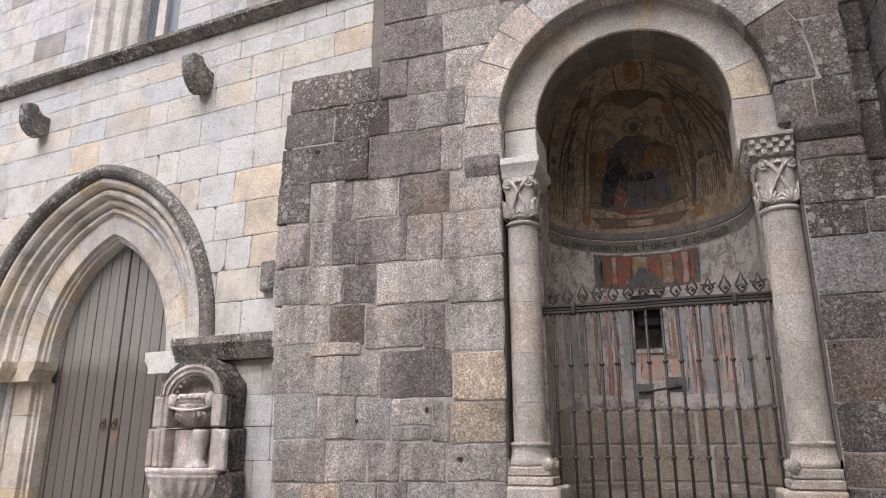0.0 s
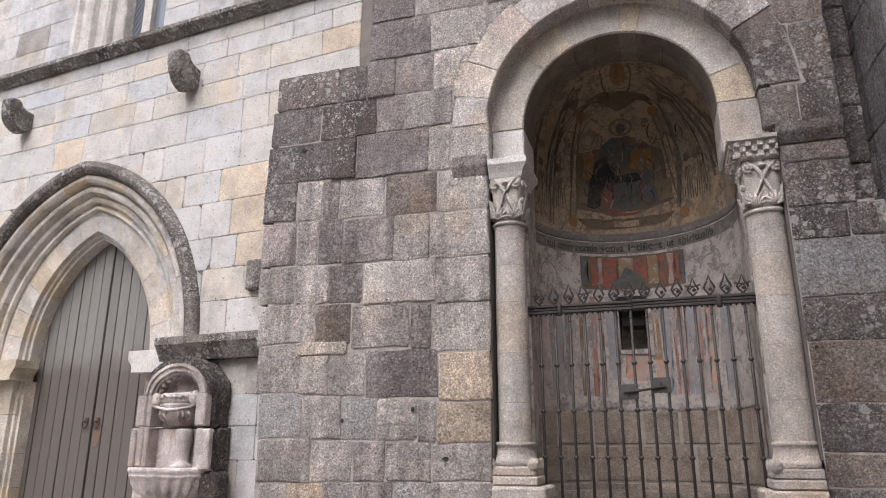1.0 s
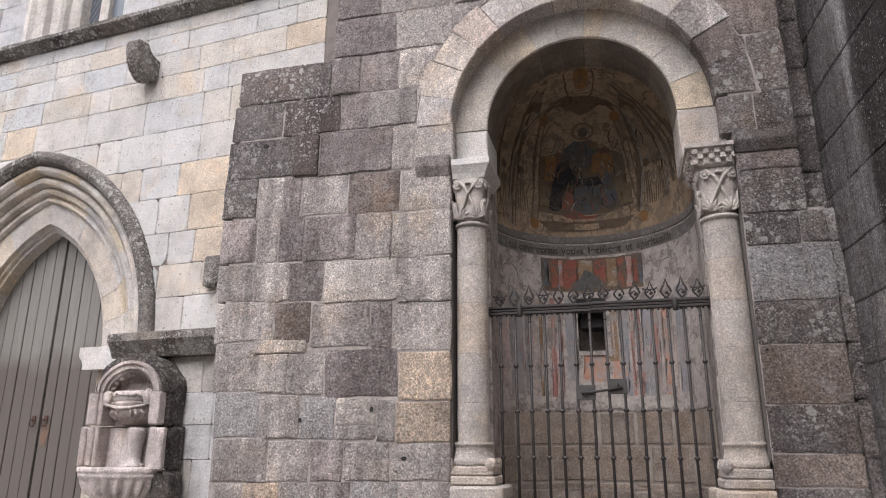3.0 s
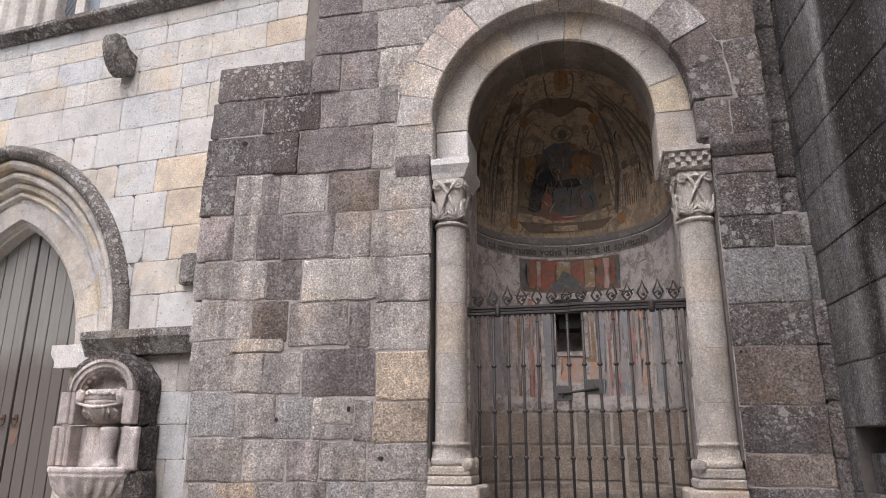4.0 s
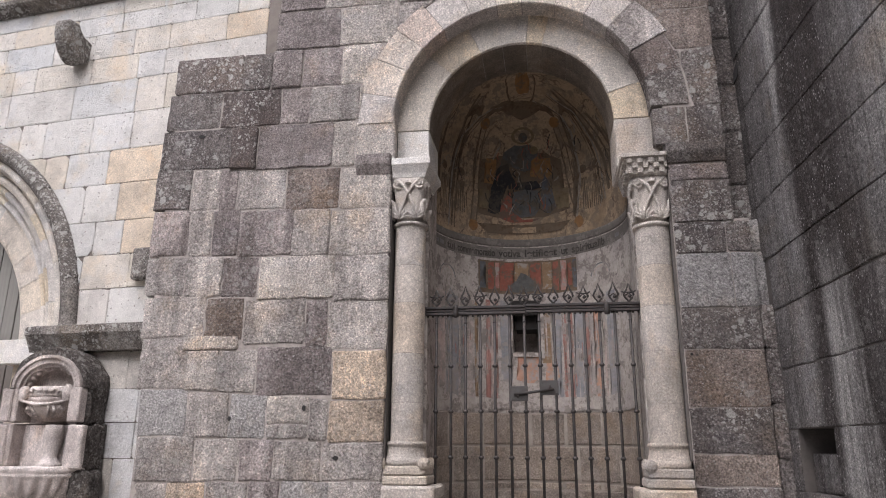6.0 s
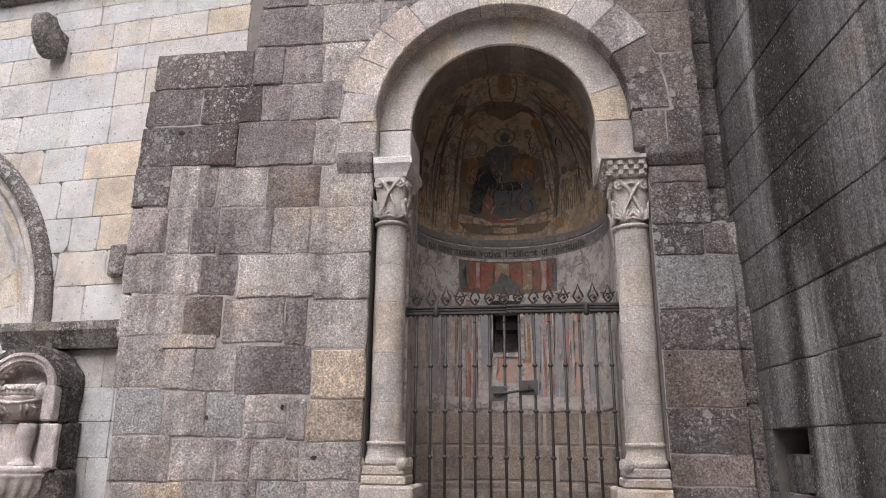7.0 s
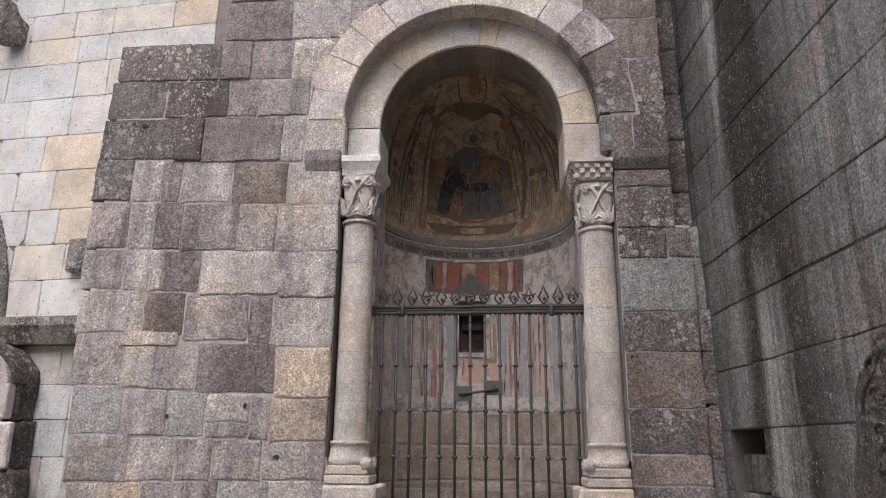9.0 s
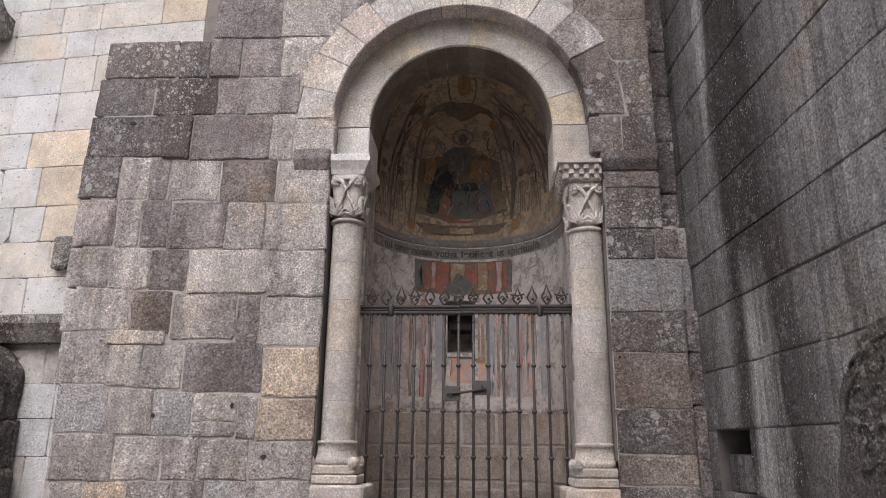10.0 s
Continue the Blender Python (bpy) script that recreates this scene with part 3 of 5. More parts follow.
    part("impost", bm, m_white if side > 0 else m_portal, portal, "plain chamfered stone impost")

# ---- the double door ----
door = thing("door_1", "closed double door of weathered grey-painted vertical boards", "door", "structure")
bw = 0.178
for leaf, (a0, sgn) in enumerate(((PC + 0.085, -1), (PC + 0.085, 1))):
    panel = thing("leaf", "", "")
    panel.parent = door
    for k in range(8):
        x0, x1 = sorted((a0 + sgn * ((0.019 if k == 0 else 0.005) + k * bw), a0 + sgn * ((k + 1) * bw - 0.006)))
        if x0 < PC - 1.2 or x1 > PC + 1.2:
            continue

        def top(s):
            best = 2.1
            for i in range(-40, 41):
                p = arch_point(PC, PZ, 1.2, 1.74, i / 40)
                q = arch_point(PC, PZ, 1.2, 1.74, min(1, (i + 1) / 40))
                if p[0] <= s <= q[0]:
                    best = p[1] + (q[1] - p[1]) * (s - p[0]) / max(1e-6, q[0] - p[0])
            return best
        bm = bmesh.new()
        c = 0.0035
        y0 = 0.555 + 0.003 * ((k * 7) % 3)
        outline = [(x0, 0.04), (x1, 0.04), (x1, top(x1)), ((x0 + x1) / 2, top((x0 + x1) / 2)), (x0, top(x0))]
        prism(bm, outline, y0 + c, y0 + 0.04, LIGHT)
        inner = [(x0 + c, 0.05), (x1 - c, 0.05), (x1 - c, top(x1) - c), ((x0 + x1) / 2, top((x0 + x1) / 2) - c), (x0 + c, top(x0) - c)]
        prism(bm, inner, y0, y0 + c, LIGHT)
        part("board", bm, m_board, panel)
    # ring handle on a square rose
    hx = a0 + sgn * 0.10
    bm = bmesh.new()
    box(bm, hx - 0.028, hx + 0.028, 0.540, 0.556, 1.30, 1.37, LIGHT, 0.005)
    tube(bm, [(hx + 0.045 * math.sin(2 * math.pi * i / 16), 0.528, 1.285 + 0.045 * math.cos(2 * math.pi * i / 16)) for i in range(17)], 0.009, 7, LIGHT)
    part("ring_handle", bm, m_rust, panel, "rusty iron ring handle")
bm = bmesh.new()
box(bm, PC - 1.3, PC + 1.3, 0.61, 0.66, 0, 4.0, LIGHT)
part("backing", bm, m_void, door)
bm = bmesh.new()
prism(bm, [(PC + 0.15, 1.0), (PC + 0.22, 1.02), (PC + 0.26, 1.18), (PC + 0.25, 1.27), (PC + 0.16, 1.26), (PC + 0.13, 1.12)], 0.549, 0.5535, LIGHT)
part("rust_stain", bm, m_rustrun, door, "brown rust stain below the handle")

# ---- corbels in the wall ----
def corbel(s):
    ob = thing("corbel", "weathered dark stone corbel jutting from the pale wall", "corbel", group="corbels in the wall")
    bm = bmesh.new()
    side = [(0.05, 5.46), (-0.05, 5.37), (-0.12, 5.34), (-0.20, 5.36), (-0.28, 5.43), (-0.33, 5.53), (-0.345, 5.64), (-0.36, 5.70), (-0.37, 5.80), (-0.34, 5.85), (-0.20, 5.85), (-0.19, 5.76), (-0.12, 5.70), (0.05, 5.70)]
    side = [(d, 5.34 + (z - 5.34) * 0.87) for d, z in side]
    w = 0.110
    a = [bm.verts.new((s - w * (0.86 if d < -0.3 else 1), d, z)) for d, z in side]
    b = [bm.verts.new((s + w * (0.86 if d < -0.3 else 1), d, z)) for d, z in side]
    bm.faces.new(a), bm.faces.new(b[::-1])
    for i in range(len(a)):
        bm.faces.new((a[i], b[i], b[(i + 1) % len(a)], a[(i + 1) % len(a)]))
    bmesh.ops.bevel(bm, geom=list(bm.edges), offset=0.012, segments=1, affect="EDGES")
    bmesh.ops.transform(bm, matrix=LIGHT, verts=bm.verts)
    for v in bm.verts:
        v.co += Vector((noise.noise(v.co * 9), noise.noise(v.co * 9 + Vector((7, 0, 0))), noise.noise(v.co * 9 + Vector((0, 7, 0))))) * 0.018
    part("body", bm, m_hood, ob)


corbel(-3.47)
corbel(-6.56)

# ---- the tall window above the string course ----
win = thing("window_1", "leaded church window in a deep moulded stone jamb", "window", "structure")
bm = bmesh.new()
splay = [(-5.95, 0.0), (-5.86, -0.01), (-5.82, 0.05), (-5.74, 0.07), (-5.70, 0.04), (-5.65, 0.07), (-5.62, 0.15), (-5.52, 0.18), (-5.48, 0.16), (-5.44, 0.2), (-5.42, 0.27), (-5.32, 0.31), (-5.29, 0.34), (-5.27, 0.48), (-5.27, 0.6), (-5.95, 0.6)]
a = [bm.verts.new((s, d, 6.44)) for s, d in splay]
b = [bm.verts.new((s, d, 9.2)) for s, d in splay]
bm.faces.new(a), bm.faces.new(b[::-1])
for i in range(len(a)):
    bm.faces.new((a[i], b[i], b[(i + 1) % len(a)], a[(i + 1) % len(a)]))
bmesh.ops.transform(bm, matrix=LIGHT, verts=bm.verts)
part("jamb", bm, m_portal, win)
bm = bmesh.new()
prism(bm, [(-5.0, 6.44), (-4.84, 6.44), (-4.84, 9.2), (-5.0, 9.2)], 0.40, 0.5, LIGHT)
part("mullion", bm, m_portal, win, "stone mullion")
bm = bmesh.new()
box(bm, -5.3, -4.1, 0.40, 0.55, 6.3, 6.56, LIGHT)
part("window_sill", bm, m_portal, win)
bm = bmesh.new()
box(bm, -5.3, -4.1, 0.475, 0.485, 6.5, 9.2, LIGHT)
part("pane", bm, m_glass, win, "grey leaded glass")
bm = bmesh.new()
for i in range(-2, 30):
    for sgn in (-1, 1):
        z = 6.5 + i * 0.13
        tube(bm, [(-5.27, 0.468, z if sgn > 0 else z + 0.42), (-5.0, 0.468, z + 0.42 if sgn > 0 else z)], 0.005, 4, LIGHT)
part("lead", bm, m_lead, win, "diagonal lead strips")

# ---- the grey wall with the painted niche ----
AX, AZ = -0.22, 4.05  # the arch's middle and springing
wall = thing("wall_main", "weathered grey granite block wall with lichen and dark rain stains", "wall", "structure")
core = bmesh.new()
box(core, -3.74, -1.455, 0.005, 0.9, 0, 4.89)
box(core, -2.66, -1.46, 0.006, 0.9, 4.885, 9.0)
box(core, 1.10, 1.59, 0.005, 0.9, 0, 9.0)
box(core, 1.58, 1.73, 0.007, 0.9, 0, 2.93)
prism(core, [(-1.5, 9.0), (-1.5, AZ)] + [(AX + 1.235 * math.cos(math.pi * (1 - i / 24)), AZ + 1.235 * math.sin(math.pi * (1 - i / 24))) for i in range(25)] + [(1.15, AZ), (1.15, 9.0)], 0.010, 0.30)
bmesh.ops.transform(core, matrix=MAIN, verts=core.verts)
part("core", core, m_mortar, wall)
back = bmesh.new()
prism(back, [(-2.6, 9.0), (-2.6, 3.5), (-1.5, 3.5)] + [(AX + 1.27 * math.cos(math.pi * (1 - i / 24)), AZ + 1.27 * math.sin(math.pi * (1 - i / 24))) for i in range(25)] + [(1.1, 3.5), (1.59, 3.5), (1.59, 9.0)], 0.31, 0.82, MAIN)
part("back_core", back, m_mortar, wall)

# bed joints: height at the block's outer end and beside the niche, then the upright joints
BEDS = [(5.85, 5.85), (5.41, 5.41), (4.93, 4.96), (4.53, 4.495), (4.11, 4.10), (3.68, 3.59), (3.25, 3.165), (2.77, 2.71), (2.385, 2.28), (2.00, 1.82), (1.52, 1.385), (1.09, 1.035), (0.685, 0.73), (0.3, 0.3), (0.0, 0.0)]
UPRIGHT = [
    (-2.70, -2.20, -1.45, -0.75, 0.1, 0.9, 1.62), (-2.715, -2.03, -1.42, -0.9), (-3.80, -3.05, -2.73, -2.41, -1.99, -1.55),
    (-3.82, -3.24, -2.61, -2.30, -1.79, -1.40), (-3.84, -3.10, -2.82, -2.04, -1.815, -1.42), (-3.855, -3.475, -3.185, -2.99, -2.49, -1.95, -1.44),
    (-3.85, -3.455, -3.21, -2.935, -2.39, -2.02, -1.44), (-3.84, -3.445, -3.07, -2.70, -1.96, -1.44), (-3.82, -3.20, -2.81, -2.21, -2.0, -1.44),
    (-3.79, -3.34, -3.03, -2.645, -1.935, -1.44), (-3.765, -3.28, -2.875, -2.525, -2.125, -1.95, -1.44), (-3.735, -3.175, -2.75, -2.43, -1.99, -1.44),
    (-3.71, -3.40, -3.03, -2.64, -2.35, -1.92, -1.44), (-3.77, -3.1, -2.4, -1.45),
]
STONES = ["mgggmd", "mpg", "kdmmp", "dkmgp", "dkmpp", "dgmgbp", "mgmmgp", "ggmpg", "gbgmp", "gpgmo", "sgspgo", "ggmgg", "gogmsg", "ggg"]


def off_ring(o):
    return less_disc(o, AX, AZ, 1.575)


for k, xs in enumerate(UPRIGHT):
    for x0, x1, kind in zip(xs, xs[1:], STONES[k]):
        f = min(1.0, ((x0 + x1) / 2 + 3.83) / 2.38)
        zt, zb = (a + (b - a) * f for a, b in (BEDS[k], BEDS[k + 1]))
        if k == 9 and -3.4 < x0 < -2.9:
            zt = 1.85  # under the thin pale course
        if k == 10 and x0 == -2.525:
            zb += 0.135
        if x0 == xs[0] and k > 1:
            x0 += rng.uniform(-0.02, 0.012)  # a ragged outer edge
        o = rect(x0, x1, zb, zt, rng.uniform(0.002, 0.005))
        o = off_ring(o) if zt > 4.2 else o
        if o:
            proud = rng.uniform(0.0, 0.012) + (0.022 if (k, x0) in ((2, -2.73), (4, -3.10)) else 0)
            block(MAIN, o, KINDS[kind], wall, proud=proud, edge=0.010, rough=0.008)
block(MAIN, rect(-3.385, -2.845, 1.855, 1.985, 0.003), KINDS["p"], wall, proud=0.012, edge=0.006, rough=0.004)
block(MAIN, rect(-2.52, -2.13, 1.065, 1.195, 0.003), KINDS["g"], wall, proud=0.006, edge=0.006, rough=0.004)
RIGHT = [(5.85, 5.41, (), "b"), (5.41, 5.06, (), "b"), (5.06, 4.62, (), "b"), (4.62, 4.03, (1.30,), "d"), (4.03, 3.66, (1.30,), "d"), (3.46, 3.30, (), "m"), (3.30, 2.91, (), "d"), (2.91, 2.63, (1.53,), "d"), (2.63, 2.15, (1.55,), "s"), (2.15, 1.80, (), "d"), (1.80, 1.33, (), "b"), (1.33, 0.965, (), "d"), (0.965, 0.72, (), "b"), (0.72, 0.3, (1.4,), "d"), (0.3, 0.0, (), "d")]
for zt, zb, cuts, kind in RIGHT:
    xs = (0.9 if zt > 3.7 else 1.10, *cuts, 1.61 if zt > 3.0 else 1.74)
    for x0, x1 in zip(xs, xs[1:]):
        o = off_ring(rect(x0, x1, zb, zt, 0.004)) if zt > 4.2 else rect(max(x0, 1.003 if zt > 3.7 else 1.08), x1, zb, zt, 0.004)
        if o:
            block(MAIN, o, KINDS[kind], wall, proud=rng.uniform(0.0, 0.012), edge=0.007, rough=0.006)
for x0, x1, z0, z1, mat in ((-1.79, -1.445, 3.51, 3.71, KINDS["m"]), (1.09, 1.60, 3.47, 3.655, m_dark)):
    bm = bmesh.new()
    prof = [(0.05, z0), (-0.01, z0), (-0.055, z0 + 0.1), (-0.055, z1), (0.05, z1)]
    a = [bm.verts.new((x0, d, z)) for d, z in prof]
    b = [bm.verts.new((x1, d, z)) for d, z in prof]
    bm.faces.new(a), bm.faces.new(b[::-1])
    for i in range(5):
        bm.faces.new((a[i], b[i], b[(i + 1) % 5], a[(i + 1) % 5]))
    bmesh.ops.bevel(bm, geom=list(bm.edges), offset=0.008, segments=1, affect="EDGES")
    bmesh.ops.transform(bm, matrix=MAIN, verts=bm.verts)
    part("impost_band", bm, mat, wall, "chamfered dark impost stone")

# ---- the niche's arches ----
niche = thing("niche", "round-arched granite niche with a plastered and painted half dome", "niche", "structure")


def ring_place(r0):
    def place(u, o):
        th = math.pi * (0.5 - 0.5 * u)
        return (AX + (r0 + o) * math.cos(th), AZ + (r0 + o) * math.sin(th))
    return place


outer = thing("outer_order", "", "")
outer.parent = niche
cuts = [-1.0, -0.86, -0.7, -0.55, -0.40, -0.24, -0.1, 0.03, 0.2, 0.36, 0.5, 0.68, 0.84, 1.0]
for u0, u1 in zip(cuts, cuts[1:]):
    t = 0.355 + rng.uniform(-0.035, 0.05)
    p = -rng.uniform(0.0, 0.016)
    profile = [(0.0, 0.23), (0.0, p + 0.015), (0.012, p), (t - 0.012, p), (t, p + 0.015), (t, 0.2)]
    arch_piece(MAIN, profile, ring_place(1.22), u0 + 0.0022, u1 - 0.0022, 5, m_dark if u0 > 0.6 else m_wall if u0 > 0.4 else m_ring, outer, "voussoir")
inner = thing("inner_order", "", "")
inner.parent = niche
cuts = [-1.0, -0.80, -0.53, -0.27, -0.11, 0.06, 0.17, 0.36, 0.58, 0.80, 1.0]
for k, (u0, u1) in enumerate(zip(cuts, cuts[1:])):
    p = 0.21 - rng.uniform(0.0, 0.008)
    profile = [(0.0, 0.77), (0.0, p + 0.015), (0.012, p), (0.40, p), (0.40, 0.77)]
    arch_piece(MAIN, profile, ring_place(0.90), u0 + 0.0016, u1 - 0.0016, 5, m_arch, inner, "voussoir")
# thin lining added below the voussoirs to carry the soffit's shade as colour
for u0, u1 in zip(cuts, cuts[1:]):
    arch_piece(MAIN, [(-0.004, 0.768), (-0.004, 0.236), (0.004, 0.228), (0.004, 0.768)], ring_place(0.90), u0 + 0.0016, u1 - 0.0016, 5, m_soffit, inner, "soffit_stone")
for x0, x1, z0, mat in ((AX - 1.30, AX - 0.90, 3.65, m_white), (AX + 0.90, AX + 1.30, 3.555, m_column)):
    bm = bmesh.new()
    box(bm, x0, x1, 0.207, 0.77, z0, AZ - 0.003, MAIN, 0.012)
    part("springer", bm, mat, inner)
# reveals behind the columns
for x0, x1, z1 in ((-1.47, -1.135, 3.72), (0.80, 1.12, 3.66)):
    bm = bmesh.new()
    box(bm, x0, x1, 0.345, 0.80, 0, z1, MAIN)
    part("reveal", bm, m_plaster, niche)
# narrow side of the rebate beside each shaft, dark to carry the gap's shade
for x0, x1 in ((-1.452, -1.435), (1.078, 1.10)):
    bm = bmesh.new()
    box(bm, x0, x1, 0.03, 0.36, 0, 4.05, MAIN)
    part("rebate", bm, m_joint_dark, niche)

# ---- the niche's curved wall and half dome ----
DX, DY, DZ = -0.20, 6.72, 4.0


def apse(az, z, lift=0.0):
    """A point of the curved wall: degrees from its middle, and height."""
    rho = (1.0 if z <= DZ else math.sqrt(max(0.0, 1 - (z - DZ) ** 2))) - lift
    zz = z if z <= DZ else z - lift * (z - DZ)
    a = radians(az)
    return (DX + rho * math.sin(a), DY + rho * math.cos(a), zz)


WIN = (-12.0, 5.0, 2.02, 2.44)  # the small opening


def curved(azs, zs, material, name, lift=0.0, skip=None, label=""):
    bm = bmesh.new()
    g = [[bm.verts.new(apse(a, z, lift)) for a in azs] for z in zs]
    for j in range(len(zs) - 1):
        for i in range(len(azs) - 1):
            if skip and skip((azs[i] + azs[i + 1]) / 2, (zs[j] + zs[j + 1]) / 2):
                continue
            bm.faces.new((g[j][i], g[j][i + 1], g[j + 1][i + 1], g[j + 1][i]))
    bmesh.ops.remove_doubles(bm, verts=bm.verts, dist=1e-5)
    return part(name, bm, material, niche, label, smooth=True)


azs = sorted({*range(-96, 97, 4), -12, 5})
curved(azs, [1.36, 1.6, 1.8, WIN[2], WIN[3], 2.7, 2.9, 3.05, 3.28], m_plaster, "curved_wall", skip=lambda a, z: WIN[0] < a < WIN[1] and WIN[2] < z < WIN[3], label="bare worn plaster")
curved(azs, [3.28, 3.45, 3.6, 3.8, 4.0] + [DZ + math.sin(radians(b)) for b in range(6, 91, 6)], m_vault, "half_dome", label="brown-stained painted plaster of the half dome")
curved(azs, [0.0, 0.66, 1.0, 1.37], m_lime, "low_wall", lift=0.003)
bm = bmesh.new()
w0, w1 = apse(WIN[0], 2), apse(WIN[1], 2)
box(bm, w0[0] - 0.02, w1[0] + 0.02, w0[1] + 0.42, w0[1] + 0.45, 1.95, 2.6)
for x0, x1, z0, z1 in ((w0[0] - 0.05, w0[0] - 0.002, 1.95, 2.6), (w1[0] + 0.002, w1[0] + 0.05, 1.95, 2.6)):
    box(bm, x0, x1, w0[1] - 0.005, w0[1] + 0.45, z0, z1)
box(bm, w0[0] - 0.02, w1[0] + 0.02, w0[1] - 0.005, w0[1] + 0.45, 1.97, WIN[2] - 0.002)
part("opening", bm, m_plaster, niche, "small square opening in the plaster")
# black block for the shade in the opening's top; there is no shutter
bm = bmesh.new()
box(bm, w0[0] + 0.03, w1[0] - 0.03, w0[1] + 0.10, w0[1] + 0.41, WIN[3] - 0.15, WIN[3] + 0.1)
box(bm, w0[0] - 0.02, w1[0] + 0.02, w0[1] - 0.005, w0[1] + 0.45, WIN[3] + 0.002, 2.6)
part("shutter", bm, m_void, niche, "black block painting the shaded upper part of the opening")
# cornice band with the lettering
curved(azs, [3.09, 3.22], m_band, "inscription_band", lift=0.004)
bm = bmesh.new()
prof = [(3.235, 0.0), (3.24, 0.006), (3.255, 0.009), (3.30, 0.009), (3.315, 0.006), (3.325, 0.0)]
g = [[bm.verts.new(apse(a, z, l)) for z, l in prof] for a in range(-92, 93, 4)]
for r0, r1 in zip(g, g[1:]):
    for j in range(len(prof) - 1):
        bm.faces.new((r0[j], r1[j], r1[j + 1], r0[j + 1]))
part("cornice", bm, m_band, niche, smooth=True)
# ---- wall painting: patches of old colour on the plaster ----
painting = thing("wall_painting", "faded flaking wall painting on the plaster of the niche", "painting")


def patch(outline, material, name="patch", lift=0.004, label=""):
    """A painted field on the curved wall, from its outline in degrees and height."""
    dense = []
    for (a0, z0), (a1, z1) in zip(outline, outline[1:] + outline[:1]):
        k = max(1, int(max(abs(a1 - a0) / 3.0, abs(z1 - z0) / 0.05)))
        for i in range(k):
            t = i / k
            w = 1.0 if k > 1 else 0.3
            dense.append((a0 + (a1 - a0) * t + w * rng.uniform(-0.35, 0.35), z0 + (z1 - z0) * t + w * rng.uniform(-0.006, 0.006)))
    bm = bmesh.new()
    vs = [bm.verts.new((a, 0, z * 60)) for a, z in dense]
    bm.faces.new(vs)
    bmesh.ops.triangulate(bm, faces=bm.faces[:])
    for _ in range(3):
        long = [e for e in bm.edges if e.calc_length() > 7]
        if not long:
            break
        bmesh.ops.subdivide_edges(bm, edges=long, cuts=1)
        bmesh.ops.triangulate(bm, faces=bm.faces[:])
    for v in bm.verts:
        v.co = apse(v.co.x, v.co.z / 60, lift)
    return part(name, bm, material, painting, label, smooth=True)


def bar(a0, a1, z0, z1, material, name="stripe", lift=0.004):
    return patch([(a0, z0), (a1, z0), (a1, z1), (a0, z1)], material, name, lift)


def ribbon(points, width, material, name="painted_rib", lift=0.006):
    left = [(a - width, z) for a, z in points]
    right = [(a + width, z) for a, z in reversed(points)]
    return patch(left + right, material, name, lift)


def oval(a, z, wa, wz, material, name, lift=0.006, n=20):
    return patch([(a + wa * math.cos(2 * math.pi * i / n), z + wz * math.sin(2 * math.pi * i / n)) for i in range(n)], material, name, lift)


# the row of standing colour fields under the lettering
bar(-35, 31, 2.68, 3.06, m_brown, "field", 0.003)
for a0, a1, mat in ((-34, -30, m_bluerobe), (-28, -24, m_redrobe), (-23, -20.5, m_red), (-20, -11, m_redrobe), (-10, -1, m_ochre), (0, 7, m_redrobe), (8, 14, m_ochre), (15, 18.5, m_redrobe), (20, 24, m_red), (25, 27.5, m_redrobe), (28.5, 31, m_bluerobe)):
    bar(a0, a1, 2.72 + rng.uniform(-0.02, 0.03), 3.04, mat)
patch([(-12, 2.70), (-13, 2.78), (-9, 2.84), (-6, 2.93), (-2, 2.90), (3, 2.82), (6, 2.75), (4, 2.70)], m_greyrobe, "smoke_stain", 0.006)
# fields and stripes below
for a0, a1, z0, z1, mat in ((-74, -64, 1.62, 2.62, m_pink), (-62, -51, 1.5, 2.6, m_blue), (-49, -45, 1.5, 2.6, m_soot), (-43, -39.5, 1.5, 2.58, m_pink), (-38, -36, 1.48, 2.58, m_ochre), (-30, -27, 1.47, 2.6, m_red), (-26.5, -24.5, 1.47, 2.6, m_pink), (-24, -22, 1.5, 2.6, m_red),
                          (-20, -13, 1.7, 2.6, m_blue), (6.5, 12, 1.9, 2.45, m_ochre), (13, 19, 1.52, 2.6, m_blue), (20, 22, 1.5, 2.55, m_red), (22.8, 24.3, 1.5, 2.6, m_pink), (25, 26.5, 1.5, 2.55, m_red), (27.5, 35, 1.5, 2.55, m_blue), (36, 38, 1.5, 2.5, m_red), (39, 41, 1.55, 2.5, m_pink), (42, 47, 1.5, 2.5, m_orange), (49, 51, 1.5, 2.4, m_pink), (53, 62, 1.5, 2.6, m_blue)):
    bar(a0, a1, z0, z1, mat)
patch([(-10, 1.72), (-9, 2.0), (1, 1.98), (6, 1.99), (5, 1.75), (0, 1.68), (-6, 1.70)], m_orange, "field")
patch([(8, 1.7), (9, 1.92), (15, 1.95), (17, 1.74), (12, 1.68)], m_orange, "field")
for a in (-62, 50):  # painted round arches beside
    for r, mat in ((7.5, m_soot), (5.5, m_pink)):
        pts = [(a + r * math.cos(math.pi * i / 12), 2.80 + 0.016 * r * math.sin(math.pi * i / 12)) for i in range(13)]
        outer_r = [(a + (r + 1.0) * math.cos(math.pi * i / 12), 2.80 + 0.016 * (r + 1.0) * math.sin(math.pi * i / 12)) for i in range(13)]
        patch(pts + outer_r[::-1], mat, "painted_arch", 0.005)
